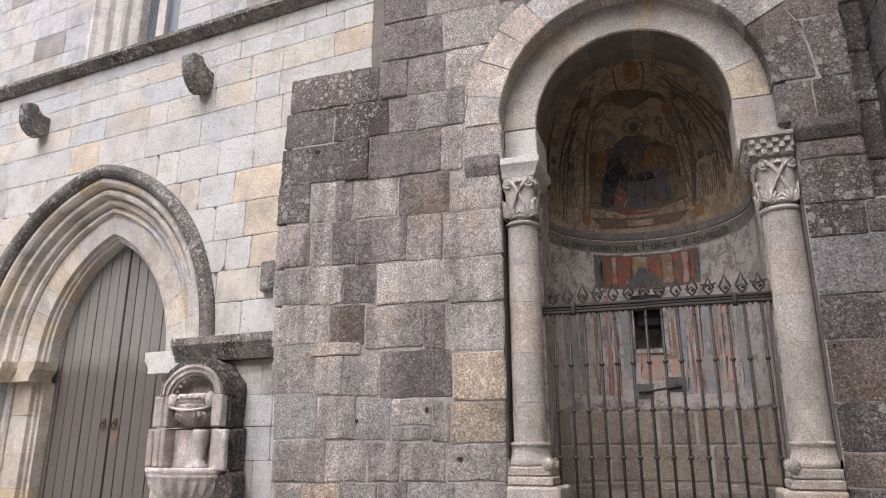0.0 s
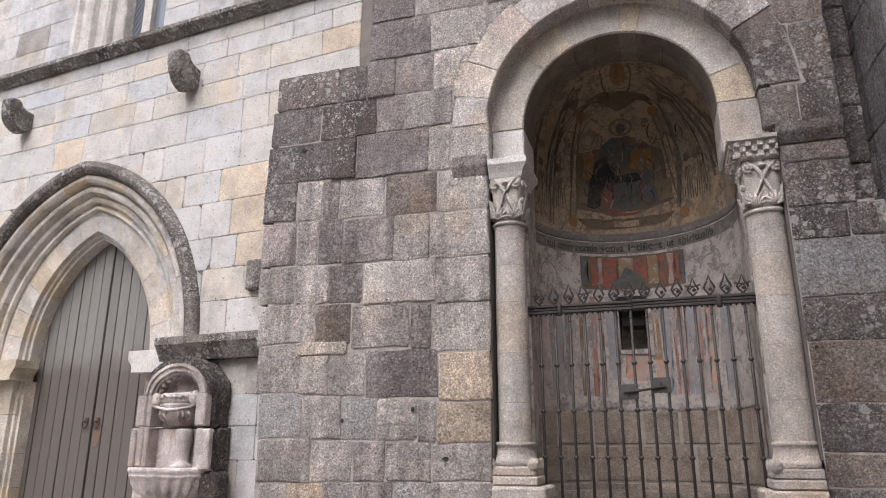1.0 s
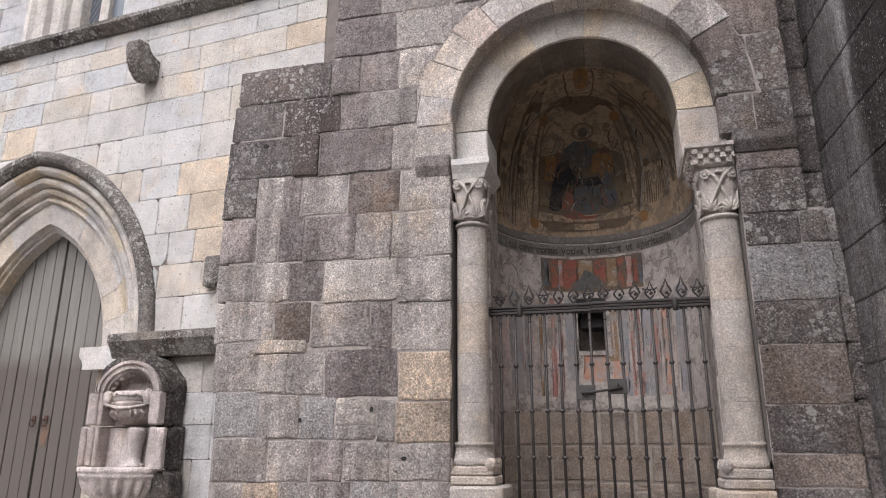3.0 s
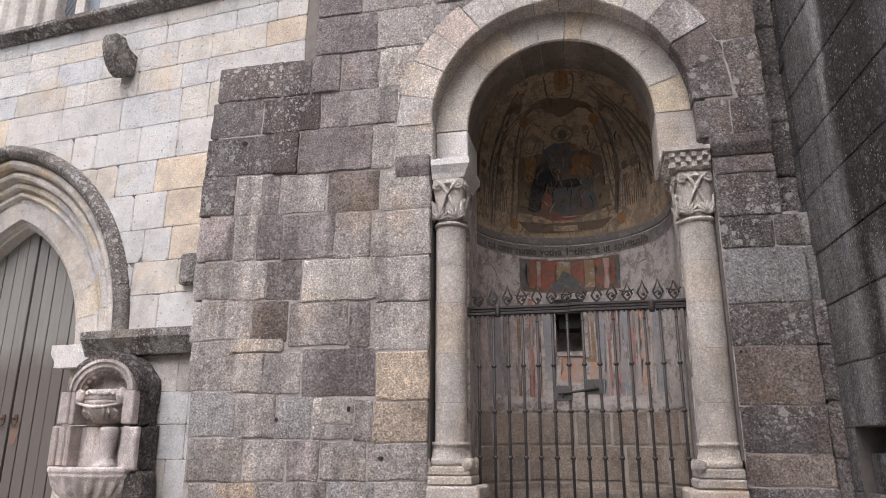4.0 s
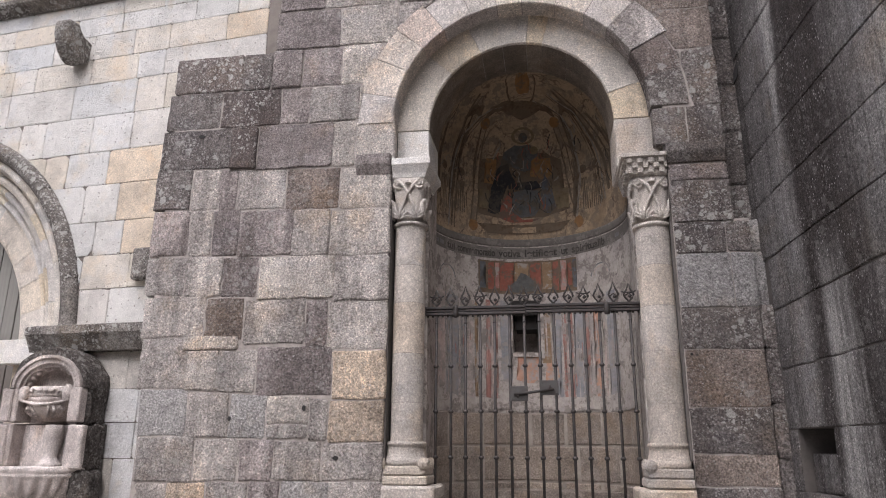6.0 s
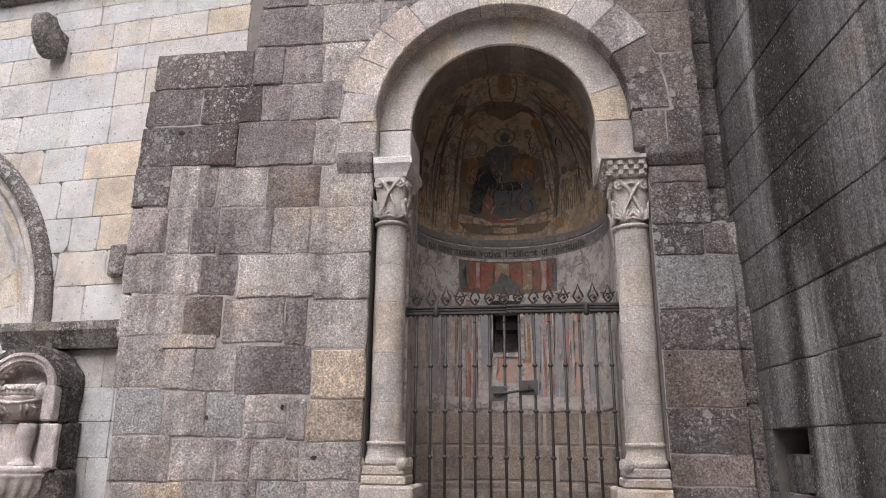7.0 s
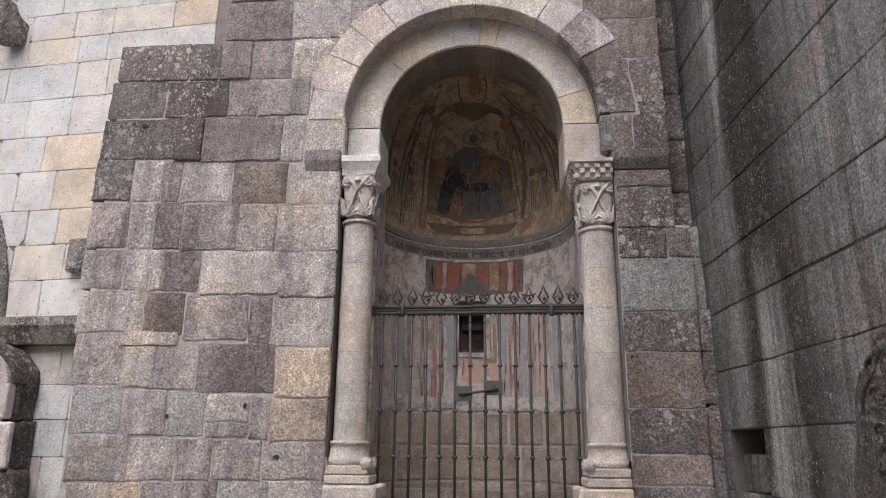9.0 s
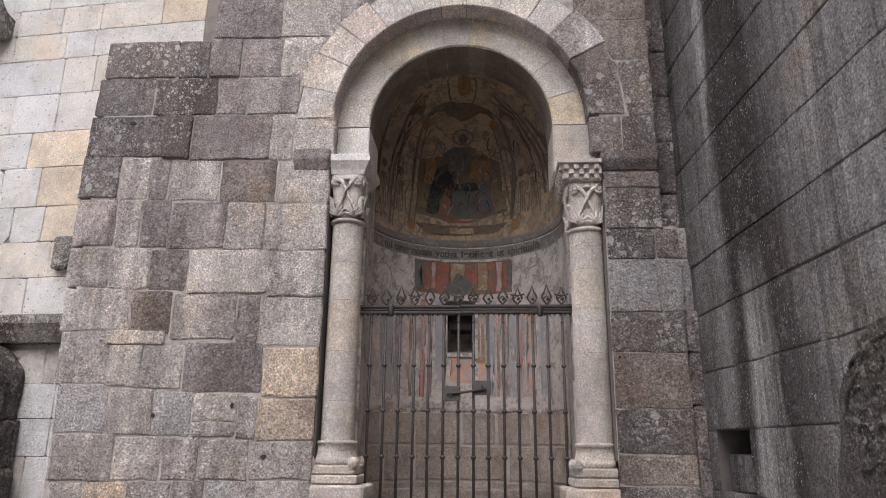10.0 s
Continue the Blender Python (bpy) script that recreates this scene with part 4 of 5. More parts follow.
# ragged plaster edge over the bare masonry
patch([(-80, 1.30), (-80, 1.6), (-60, 1.55), (-40, 1.53), (-10, 1.52), (20, 1.53), (50, 1.52), (80, 1.6), (80, 1.38), (62, 1.36), (50, 1.31), (40, 1.40), (22, 1.36), (8, 1.42), (-6, 1.37), (-18, 1.42), (-30, 1.38), (-42, 1.46), (-50, 1.22), (-56, 1.26), (-62, 1.42), (-70, 1.36)], m_plaster, "plaster_edge", 0.0135)
# the half dome: painted ribs, canopy, seated figure as plain shapes
for pts in ([(-37, 4.62), (-36, 4.35), (-35.5, 4.08), (-37, 3.8), (-39, 3.5)], [(26, 4.62), (28, 4.35), (29, 4.08), (32, 3.8), (35, 3.5)]):
    ribbon(pts, 1.9, m_vault, "painted_shaft", 0.007)
    ribbon([(a - 2.1, z) for a, z in pts], 0.5, m_brown, "painted_rib", 0.008)
    ribbon([(a + 2.1, z) for a, z in pts], 0.4, m_brown, "painted_rib", 0.008)
    oval(pts[0][0], 4.64, 4.5, 0.05, m_dimochre, "painted_capital", 0.009)
    oval(pts[-1][0], 3.46, 3.5, 0.07, m_dimochre, "painted_base", 0.009)
for pts in ([(-62, 4.84), (-58, 4.65), (-56, 4.5), (-56, 4.2), (-57, 3.87), (-60, 3.6)], [(40, 4.88), (46, 4.7), (50, 4.53), (55, 4.3), (60, 4.03), (63, 3.7)]):
    ribbon(pts, 1.3, m_brown)
    ribbon([(a + 5, z) for a, z in pts], 0.8, m_brown)
for pts in ([(-75, 4.5), (-72, 4.3), (-72, 4.0), (-74, 3.7)], [(-84, 4.4), (-80, 4.1), (-80, 3.8)], [(66, 4.4), (70, 4.2), (74, 4.0)], [(58, 4.6), (63, 4.4), (70, 4.1)]):
    ribbon(pts, 1.2, m_brown)
patch([(-40, 4.66), (-31, 4.75), (-24, 4.775), (-14, 4.74), (-3, 4.705), (8, 4.745), (16, 4.765), (22, 4.74), (28, 4.68), (27, 4.78), (14, 4.84), (-3, 4.855), (-24, 4.85), (-38, 4.78)], m_brown, "painted_canopy", 0.006)
patch([(-60, 4.62), (-50, 4.70), (-43, 4.66), (-46, 4.78), (-58, 4.76)], m_brown, "painted_canopy", 0.006)
patch([(32, 4.68), (40, 4.70), (49, 4.60), (50, 4.70), (40, 4.80)], m_brown, "painted_canopy", 0.006)
patch([(-25, 4.99), (-8, 4.90), (6, 4.90), (20, 4.99)], m_dimochre, "painted_band", 0.007)
ribbon([(-16, 4.84), (-30, 4.93), (-50, 4.98)], 1.6, m_brown)
ribbon([(8, 4.84), (20, 4.93), (34, 4.98)], 1.6, m_brown)
for pts in ([(-18, 4.83), (-34, 4.78), (-44, 4.68), (-52, 4.46), (-54, 4.13), (-57, 3.70), (-58, 3.38)], [(10, 4.855), (24, 4.79), (33, 4.69), (35.5, 4.51), (35, 4.27), (36, 3.99), (32, 3.53)], [(31, 4.875), (45, 4.68), (49.5, 4.33), (53.5, 3.97), (56, 3.62)]):
    ribbon(pts, 0.55, m_brown, "painted_rib", 0.011)
    ribbon([(a * 0.955, z - 0.01) for a, z in pts], 0.3, m_brown, "painted_rib", 0.011)
    ribbon([(a * 1.05, z - 0.005) for a, z in pts], 0.6, m_lightstroke, "painted_rib", 0.010)
oval(-2.5, 4.555, 9.5, 0.085, m_gold, "halo", 0.007)
oval(-2.5, 4.555, 7.2, 0.066, m_vault, "halo", 0.009)
oval(-2.5, 4.54, 3.6, 0.05, m_greyrobe, "head", 0.011)
patch([(-36, 3.62), (-35, 3.95), (-33, 4.28), (-20, 4.34), (-3, 4.38), (14, 4.36), (24, 4.25), (24, 3.95), (29, 3.65), (10, 3.58), (-20, 3.58)], m_brown, "backdrop", 0.006)
for a0, a1, z0, z1 in ((-34, -27, 3.68, 3.92), (-30, -22, 4.0, 4.3), (16, 22, 3.72, 3.95), (8, 17, 4.05, 4.30), (20, 28, 3.66, 3.9)):
    bar(a0, a1, z0, z1, m_gold if z1 < 4 else m_dimochre, "gold_field", 0.008)
patch([(-22, 4.05), (-17, 4.38), (-9, 4.46), (3, 4.46), (8, 4.36), (7, 4.2), (-2, 4.16), (-12, 4.22)], m_greyrobe, "mantle", 0.010)
patch([(-28, 3.64), (-25, 3.95), (-21, 4.2), (-13, 4.26), (-12, 4.05), (-16, 3.9), (-19, 3.66), (-23, 3.62)], m_inkblue, "robe", 0.012)
patch([(-13, 4.2), (-8, 4.02), (6, 4.04), (10, 3.95), (-2, 3.92), (-13, 3.95)], m_inkblue, "robe", 0.012)
patch([(-20, 3.58), (-18, 3.78), (-12, 3.9), (-10, 3.7), (-4, 3.56), (8, 3.57), (2, 3.53), (-12, 3.53)], m_redrobe, "robe", 0.013)
patch([(-11, 3.66), (-10, 3.9), (-2, 3.94), (7, 3.92), (9, 3.72), (4, 3.60), (-5, 3.59)], m_greyrobe, "robe", 0.014)
patch([(10, 3.64), (9, 3.95), (12, 4.12), (16, 3.95), (19, 3.68), (15, 3.62)], m_bluerobe, "robe", 0.012)
patch([(2, 4.1), (3, 4.28), (8, 4.33), (11, 4.22), (9, 4.08)], m_dimochre, "garment", 0.013)
oval(5.5, 4.40, 3.0, 0.045, m_gold, "small_head", 0.013)
for a, mat in ((-66, m_brown), (-49, m_greyrobe), (40, m_greyrobe), (51, m_greyrobe)):
    patch([(a - 6, 3.55), (a - 5, 3.85), (a - 2, 4.02), (a + 2, 4.02), (a + 5, 3.82), (a + 6, 3.55)], m_vault, "side_figure", 0.008)
    for i in range(6):
        ribbon([(a - 5 + 2 * i, 3.58), (a - 4.2 + 1.7 * i, 3.78), (a - 2.2 + 0.9 * i, 3.96)], 0.3, m_brown, "fold", 0.010)
    oval(a, 4.07, 3.0, 0.05, m_brown, "side_head", 0.010)
patch([(-36, 3.50), (29, 3.51), (26, 3.58), (-33, 3.58)], m_vault, "dais", 0.008)
patch([(-36, 3.49), (-28, 3.385), (21, 3.395), (29, 3.50), (22, 3.50), (-29, 3.50)], m_brown, "dais", 0.009)
bar(-11, 5, 3.40, 3.47, m_vault, "tablet", 0.012)

# loose brush strokes: folds, outlines, worn lines
st = random.Random(12)
for k in range(150):
    figure = k < 85
    az, z = (st.uniform(-27, 19), st.uniform(3.6, 4.42)) if figure else (st.choice((st.uniform(-80, -38), st.uniform(34, 72))), st.uniform(3.5, 4.55))
    lean, long = st.uniform(-5, 5), st.uniform(0.05, 0.16)
    bend = st.uniform(-2.5, 2.5)
    mat = st.choice((m_inkblue, m_inkblue, m_lightstroke, m_redrobe, m_brown) if figure else (m_brown, m_brown, m_inkblue, m_lightstroke))
    ribbon([(az, z), (az + lean * 0.5 + bend, z + long * 0.5), (az + lean, z + long)], st.uniform(0.15, 0.5), mat, "brush_stroke", 0.016)
for k in range(70):
    az, z = st.uniform(-72, 62), st.uniform(1.5, 2.3)
    if -16 < az < 9:
        continue
    ribbon([(az, z), (az + st.uniform(-0.5, 0.5), z + st.uniform(0.1, 0.4))], st.uniform(0.15, 0.45), st.choice((m_red, m_pink, m_soot, m_plaster, m_plaster)), "brush_stroke", 0.007)
# the painted line of gothic lettering
for a0, a1 in ((-84, -80), (-78.5, -72), (-70.5, -66), (66, 72)):  # words worn past reading
    bar(a0, a1, 3.13, 3.175, m_soot, "lettering", 0.007)
at = -62.0
for word in "tui commemoratio votiva letificet ut spiritualib".split():
    curve = bpy.data.curves.new("lettering", "FONT")
    curve.body, curve.size, curve.offset = word, 0.125, 0.0035
    text = bpy.data.objects.new("lettering", curve)
    scene.collection.objects.link(text)
    bpy.context.view_layer.update()
    flat = bpy.data.meshes.new_from_object(text.evaluated_get(bpy.context.evaluated_depsgraph_get()))
    bpy.data.objects.remove(text)
    bm = bmesh.new()
    bm.from_mesh(flat)
    bmesh.ops.triangulate(bm, faces=bm.faces[:])
    wide = max(v.co.x for v in bm.verts)
    span = 2.42 * len(word)
    for v in bm.verts:
        v.co = apse(at + span * v.co.x / wide, 3.115 + 0.95 * v.co.y, 0.008)
    part("lettering", bm, m_letter, painting, "black gothic lettering")
    at += span + 2.6

# ---- bare masonry below the painting ----
for z0, z1, step in ((1.03, 1.37, 25), (0.67, 1.03, 31), (0.3, 0.67, 28)):
    a = -95 + 7 * step % 11
    while a < 78:
        w = min(step * rng.uniform(0.75, 1.25), 89 - a)
        bm = bmesh.new()
        g = 0.6
        n = 4
        lifts = [(z0 + 0.006, -0.01), (z0 + 0.02, 0.012), (z1 - 0.02, 0.012 + rng.uniform(0, 0.008)), (z1 - 0.006, -0.01)]
        rows_ = [[bm.verts.new(apse(a + g + (w - 2 * g) * (0, 0.04, 0.5, 0.96, 1)[i], z, l if 0 < i < n else -0.01)) for i in range(n + 1)] for z, l in lifts]
        for r0, r1 in zip(rows_, rows_[1:]):
            for i in range(n):
                bm.faces.new((r0[i], r0[i + 1], r1[i + 1], r1[i]))
        part("stone", bm, m_niche_stone, niche)
        a += w
bm = bmesh.new()
prism(bm, [(-1.2, 0.0), (0.8, 0.0), (0.8, 0.60), (-1.2, 0.60)], 7.15, 7.75)
box(bm, -1.45, 1.1, 6.05, 7.8, 0.0, 0.16)
part("bench", bm, m_niche_stone, niche, "stone bench and floor of the niche")


# ---- columns ----
def spiral(bm, c, r, turns, axis_x, axis_z, thick, m=None, flip=1):
    n = int(14 * turns)
    pts = []
    for i in range(n + 1):
        t = i / n
        rad = r * (1 - 0.78 * t)
        th = flip * 2 * math.pi * turns * t + math.pi / 2
        pts.append(Vector(c) + rad * (math.cos(th) * Vector(axis_x) + math.sin(th) * Vector(axis_z)))
    tube(bm, pts, [thick * (1 - 0.4 * i / n) for i in range(n + 1)], 7, m)


def squared(bm, levels, n=32, m=None):
    """A bell from round to square: (half width, height, squareness)."""
    rings = []
    for w, z, k in levels:
        ring = []
        for i in range(n):
            th = 2 * math.pi * i / n
            c, s = math.cos(th), math.sin(th)
            q = 1 / max(abs(c), abs(s))
            r = w * ((1 - k) + k * min(q, 1.32))
            ring.append(bm.verts.new((r * c, r * s, z)))
        rings.append(ring)
    for a, b in zip(rings, rings[1:]):
        for i in range(n):
            bm.faces.new((a[i], a[(i + 1) % n], b[(i + 1) % n], b[i]))
    bm.faces.new(rings[0][::-1]), bm.faces.new(rings[-1])
    return bm


def column(x, joints, neck, cap_top, abacus_top, chequered, radius):
    ob = thing("column", "granite column with a carved " + ("chequered capital" if chequered else "leaf capital") + " and moulded base", "column", group="columns of the niche", at=pose(x, 6.17, 0))
    zs = [1.05, *joints, neck]
    for z0, z1 in zip(zs, zs[1:]):  # drums
        bm = bmesh.new()
        r = radius * rng.uniform(0.994, 1.010)
        lathe(bm, [(r, z0 + (z1 - z0) * t) for t in (0.004, 0.2, 0.4, 0.6, 0.8, 0.996)], 40)
        bmesh.ops.delete(bm, geom=[f for f in bm.faces if len(f.verts) > 4], context="FACES_ONLY")
        for v in bm.verts:
            v.co.xy *= 1 + 0.016 * noise.noise(v.co * 5 + Vector((x * 9, 0, 0)))
        part("drum", bm, m_column, ob, smooth=True)
    bm = bmesh.new()
    lathe(bm, [(radius - 0.008, 1.04), (radius - 0.008, neck)], 24)
    part("joint_mortar", bm, m_mortar, ob)
    # base: roll, hollow, roll with corner claws, plinth
    bm = bmesh.new()
    lathe(bm, [(0.15, 1.052), (0.172, 1.05), (0.18, 1.035), (0.176, 1.02), (0.166, 1.012), (0.172, 0.96), (0.184, 0.915), (0.198, 0.905), (0.208, 0.89), (0.208, 0.87), (0.2, 0.855), (0.195, 0.85)][::-1], 32)
    part("base", bm, m_column, ob, smooth=True)
    bm = bmesh.new()
    box(bm, -0.205, 0.205, -0.205, 0.205, 0.775, 0.852, None, 0.012)
    box(bm, -0.225, 0.225, -0.225, 0.225, 0.70, 0.772, None, 0.012)
    for sx in (-1, 1):
        for sy in (-1, 1):
            bmesh.ops.create_uvsphere(bm, u_segments=10, v_segments=7, radius=0.05, matrix=Matrix.Translation((0.185 * sx, 0.185 * sy, 0.865)) @ Matrix.Diagonal((1, 1, 1.1, 1)))
    part("plinth", bm, m_column, ob)
    bm = bmesh.new()
    box(bm, -0.29, 0.29, -0.26, 0.3, 0.58, 0.695, None, 0.02)
    box(bm, -0.25, 0.25, -0.22, 0.3, 0.0, 0.578, None, 0.015)
    part("pedestal", bm, m_column, ob)
    # capital
    h = cap_top - neck
    bm = bmesh.new()
    lathe(bm, [(radius * 0.98, neck + 0.0), (radius + 0.018, neck + 0.006), (radius + 0.026, neck + 0.02), (radius + 0.018, neck + 0.036), (radius, neck + 0.04)], 32)
    part("necking", bm, m_carved, ob, smooth=True)
    bm = bmesh.new()
    squared(bm, [(radius - 0.012, neck + 0.035, 0), (radius - 0.006, neck + 0.3 * h, 0.3), (radius + 0.0, neck + 0.6 * h, 0.75), (radius + 0.01, neck + 0.85 * h, 1.0), (radius + 0.014, cap_top, 1.0)])
    part("bell", bm, m_carved, ob, smooth=True)

    def on(x, t, out=0.0):
        """A point on the capital's face: across, and from the necking up."""
        return Vector((x, -(radius - 0.008 + 0.022 * t + out), neck + 0.04 + (h - 0.04) * t))
    for k in range(4):
        turn = pose(0, 0, 0, 0, 0, 90 * k)
        for sgn in (-1, 1):
            bm = bmesh.new()
            spiral(bm, on(sgn * (radius - 0.035), 0.84, 0.006), 0.046, 1.6, (1, 0, 0), (0, 0, 1), 0.015, turn, sgn)
            bmesh.ops.create_uvsphere(bm, u_segments=9, v_segments=6, radius=0.016, matrix=turn @ Matrix.Translation(on(sgn * (radius - 0.035), 0.83, 0.012)))
            tube(bm, [on(-sgn * 0.075, 0.14), on(-sgn * 0.05, 0.36, 0.008), on(-sgn * 0.01, 0.58, 0.012 + 0.006 * sgn), on(sgn * 0.04, 0.80, 0.012), on(sgn * (radius - 0.05), 0.94, 0.010)], [0.009, 0.013, 0.016, 0.017, 0.015], 8, turn)
            part("volute", bm, m_carved, ob, "carved scroll on a stem", smooth=True)
            bm = bmesh.new()
            for i in range(7):  # a palmette of seven lobes
                th = radians(-72 + 24 * i)
                long = 0.085 + 0.025 * math.cos(th)
                tube(bm, [on(sgn * 0.078, 0.06), on(sgn * 0.078 + 0.5 * long * math.sin(th), 0.06 + 0.55 * long * math.cos(th) / h, 0.014), on(sgn * 0.078 + long * math.sin(th), 0.06 + 1.15 * long * math.cos(th) / h, 0.004)], [0.007, 0.013, 0.007], 6, turn)
            part("palmette", bm, m_carved, ob, "carved palmette leaf", smooth=True)
        bm = bmesh.new()
        bmesh.ops.create_cone(bm, cap_ends=True, segments=4, radius1=0.045, radius2=0.008, depth=0.06, matrix=turn @ Matrix.Translation(on(0, 0.93, 0.004)) @ Matrix.Rotation(radians(45), 4, "Z"))
        bmesh.ops.bevel(bm, geom=list(bm.edges), offset=0.006, segments=1, affect="EDGES")
        part("boss", bm, m_carved, ob)
        bm = bmesh.new()  # a curled leaf at the corner
        tip = Vector((radius + 0.004, -(radius + 0.004), 0))
        tube(bm, [tip * 0.80 + Vector((0, 0, neck + 0.08)), tip * 0.90 + Vector((0, 0, neck + 0.3 * h)), tip * 0.98 + Vector((0, 0, neck + 0.48 * h)), tip * 1.05 + Vector((0, 0, neck + 0.50 * h)), tip * 1.06 + Vector((0, 0, neck + 0.42 * h))], [0.02, 0.026, 0.028, 0.026, 0.018], 8, turn)
        part("corner_leaf", bm, m_carved, ob, smooth=True)
    # abacus
    w = radius + 0.045
    bm = bmesh.new()
    if not chequered:
        rings = [(w - 0.03, cap_top + 0.002), (w - 0.015, cap_top + 0.05), (w + 0.015, cap_top + 0.10), (w + 0.03, cap_top + 0.12), (w + 0.03, abacus_top - 0.012), (w + 0.02, abacus_top)]
        loops = [[bm.verts.new((sx * q, sy * q + (0.2 if sy > 0 else 0), z)) for sx, sy in ((-1, -1), (1, -1), (1, 1), (-1, 1))] for q, z in rings]
        for a, b in zip(loops, loops[1:]):
            for i in range(4):
                bm.faces.new((a[i], a[(i + 1) % 4], b[(i + 1) % 4], b[i]))
        bm.faces.new(loops[0][::-1]), bm.faces.new(loops[-1])
        part("abacus", bm, m_white, ob, "white stone abacus")
    else:
        w += 0.03
        rings = [(w - 0.06, cap_top + 0.002), (w - 0.035, cap_top + 0.015), (w + 0.0, abacus_top - 0.045), (w + 0.03, abacus_top - 0.035), (w + 0.03, abacus_top)]
        loops = [[bm.verts.new((sx * q, sy * q + (0.2 if sy > 0 else 0), z)) for sx, sy in ((-1, -1), (1, -1), (1, 1), (-1, 1))] for q, z in rings]
        for a, b in zip(loops, loops[1:]):
            for i in range(4):
                bm.faces.new((a[i], a[(i + 1) % 4], b[(i + 1) % 4], b[i]))
        bm.faces.new(loops[0][::-1]), bm.faces.new(loops[-1])
        part("abacus", bm, m_carved, ob, "chequered stone abacus")
        zb, zt = cap_top + 0.018, abacus_top - 0.047
        for k in range(4):
            turn = pose(0, 0, 0, 0, 0, 90 * k)
            bm = bmesh.new()
            for j in range(3):
                for i in range(9):
                    if (i + j) % 2:
                        continue
                    z0, z1 = zb + (zt - zb) * j / 3, zb + (zt - zb) * (j + 1) / 3
                    y = -(w - 0.035 + 0.035 * (j + 0.5) / 3)
                    s = 2 * (w - 0.02) / 9
                    box(bm, -w + 0.02 + s * i, -w + 0.02 + s * (i + 1), y - 0.022, y + 0.02, z0, z1, turn, 0.004)
            part("chequer", bm, m_carved, ob, "raised chequer blocks")
    for o in ob.children:  # the outer side is let into the wall
        for v in o.data.vertices:
            v.co.x = max(v.co.x, -1.432 - x) if x < 0 else min(v.co.x, 1.082 - x)
    return ob


column(-1.278, (1.38, 1.81, 2.27, 2.62), 3.0, 3.47, 3.655, False, 0.143)
column(0.945, (1.36, 1.80, 2.19, 2.55), 2.90, 3.36, 3.56, True, 0.152)

# ---- the iron gate ----
GY = 6.33
gate = thing("iron_gate", "closed double-leaf wrought-iron gate with collared bars and spear finials", "gate")


def gate_leaf(x0, x1, xs, lift):
    ob = thing("gate_leaf", "", "")
    ob.parent = gate
    for z, hh, dd in ((2.262, 0.012, 0.028), (2.232, 0.009, 0.018), (2.205, 0.012, 0.024)):
        bm = bmesh.new()
        box(bm, x0, x1, GY - dd, GY + dd, z - hh + lift, z + hh + lift, None, 0.004)
        part("rail", bm, m_iron, ob)
    bm = bmesh.new()
    box(bm, x0, x1, GY - 0.014, GY + 0.014, 0.20, 0.24, None, 0.004)
    part("bottom_rail", bm, m_iron, ob)
    n = int((x1 - x0) / 0.045)
    for i in range(n):  # small scallops hanging from the rail
        x = x0 + 0.022 + i * (x1 - x0 - 0.044) / (n - 1)
        bm = bmesh.new()
        box(bm, x - 0.009, x + 0.009, GY - 0.006, GY + 0.006, 2.175 + lift, 2.195 + lift, None, 0.004)
        part("scallop", bm, m_iron, ob)
    for i, x in enumerate(xs):
        bm = bmesh.new()
        lean = rng.uniform(-0.004, 0.004)
        tube(bm, [(x, GY, 0.2), (x + lean, GY + lean, 1.2), (x, GY, 2.2 + lift)], 0.0125, 8)
        b = part("bar", bm, m_iron, ob, smooth=True)
        for z in (0.92, 1.315, 1.72, 2.12):
            if z > 2 and i % 2:
                continue
            bm = bmesh.new()
            lathe(bm, [(0.012, -0.016), (0.02, -0.012), (0.025, 0.0), (0.02, 0.012), (0.012, 0.016)] if z < 2 else [(0.012, -0.01), (0.017, 0.0), (0.012, 0.01)], 10, Matrix.Translation((x + lean * (1 - abs(z - 1.2)), GY + lean * (1 - abs(z - 1.2)), z)))
            part("collar", bm, m_iron, b, smooth=True)
        bm = bmesh.new()  # flat pierced spear head
        z0 = 2.275 + lift
        k = 0.9 + rng.uniform(-0.08, 0.08)
        tip = rng.uniform(-0.008, 0.008)
        side = [(0.0, 0.0), (0.012, 0.02), (0.030, 0.045 * k), (0.044, 0.075 * k), (0.034, 0.105 * k), (0.020, 0.13 * k), (0.012, 0.155 * k), (0.0, 0.20 * k)]
        for sgn in (-1, 1):
            tube(bm, [(x + sgn * dx + tip * zz / 0.2, GY + tip, z0 + zz) for dx, zz in side], [0.008, 0.008, 0.009, 0.010, 0.010, 0.009, 0.007, 0.003], 6)
        if i % 3 != 1:
            tube(bm, [(x - 0.03, GY, z0 + 0.06), (x, GY, z0 + 0.085), (x + 0.028, GY, z0 + 0.055)], 0.007, 6)
        bmesh.ops.create_uvsphere(bm, u_segments=8, v_segments=6, radius=0.016, matrix=Matrix.Translation((x + 0.01, GY, z0 + 0.055)))
        if i % 3 == 0:
            tube(bm, [(x - 0.065, GY, z0 + 0.10), (x - 0.035, GY, z0 + 0.09), (x + 0.035, GY, z0 + 0.09), (x + 0.065, GY, z0 + 0.105)], 0.007, 6)
        part("spear_head", bm, m_iron, b, smooth=True)
    return ob


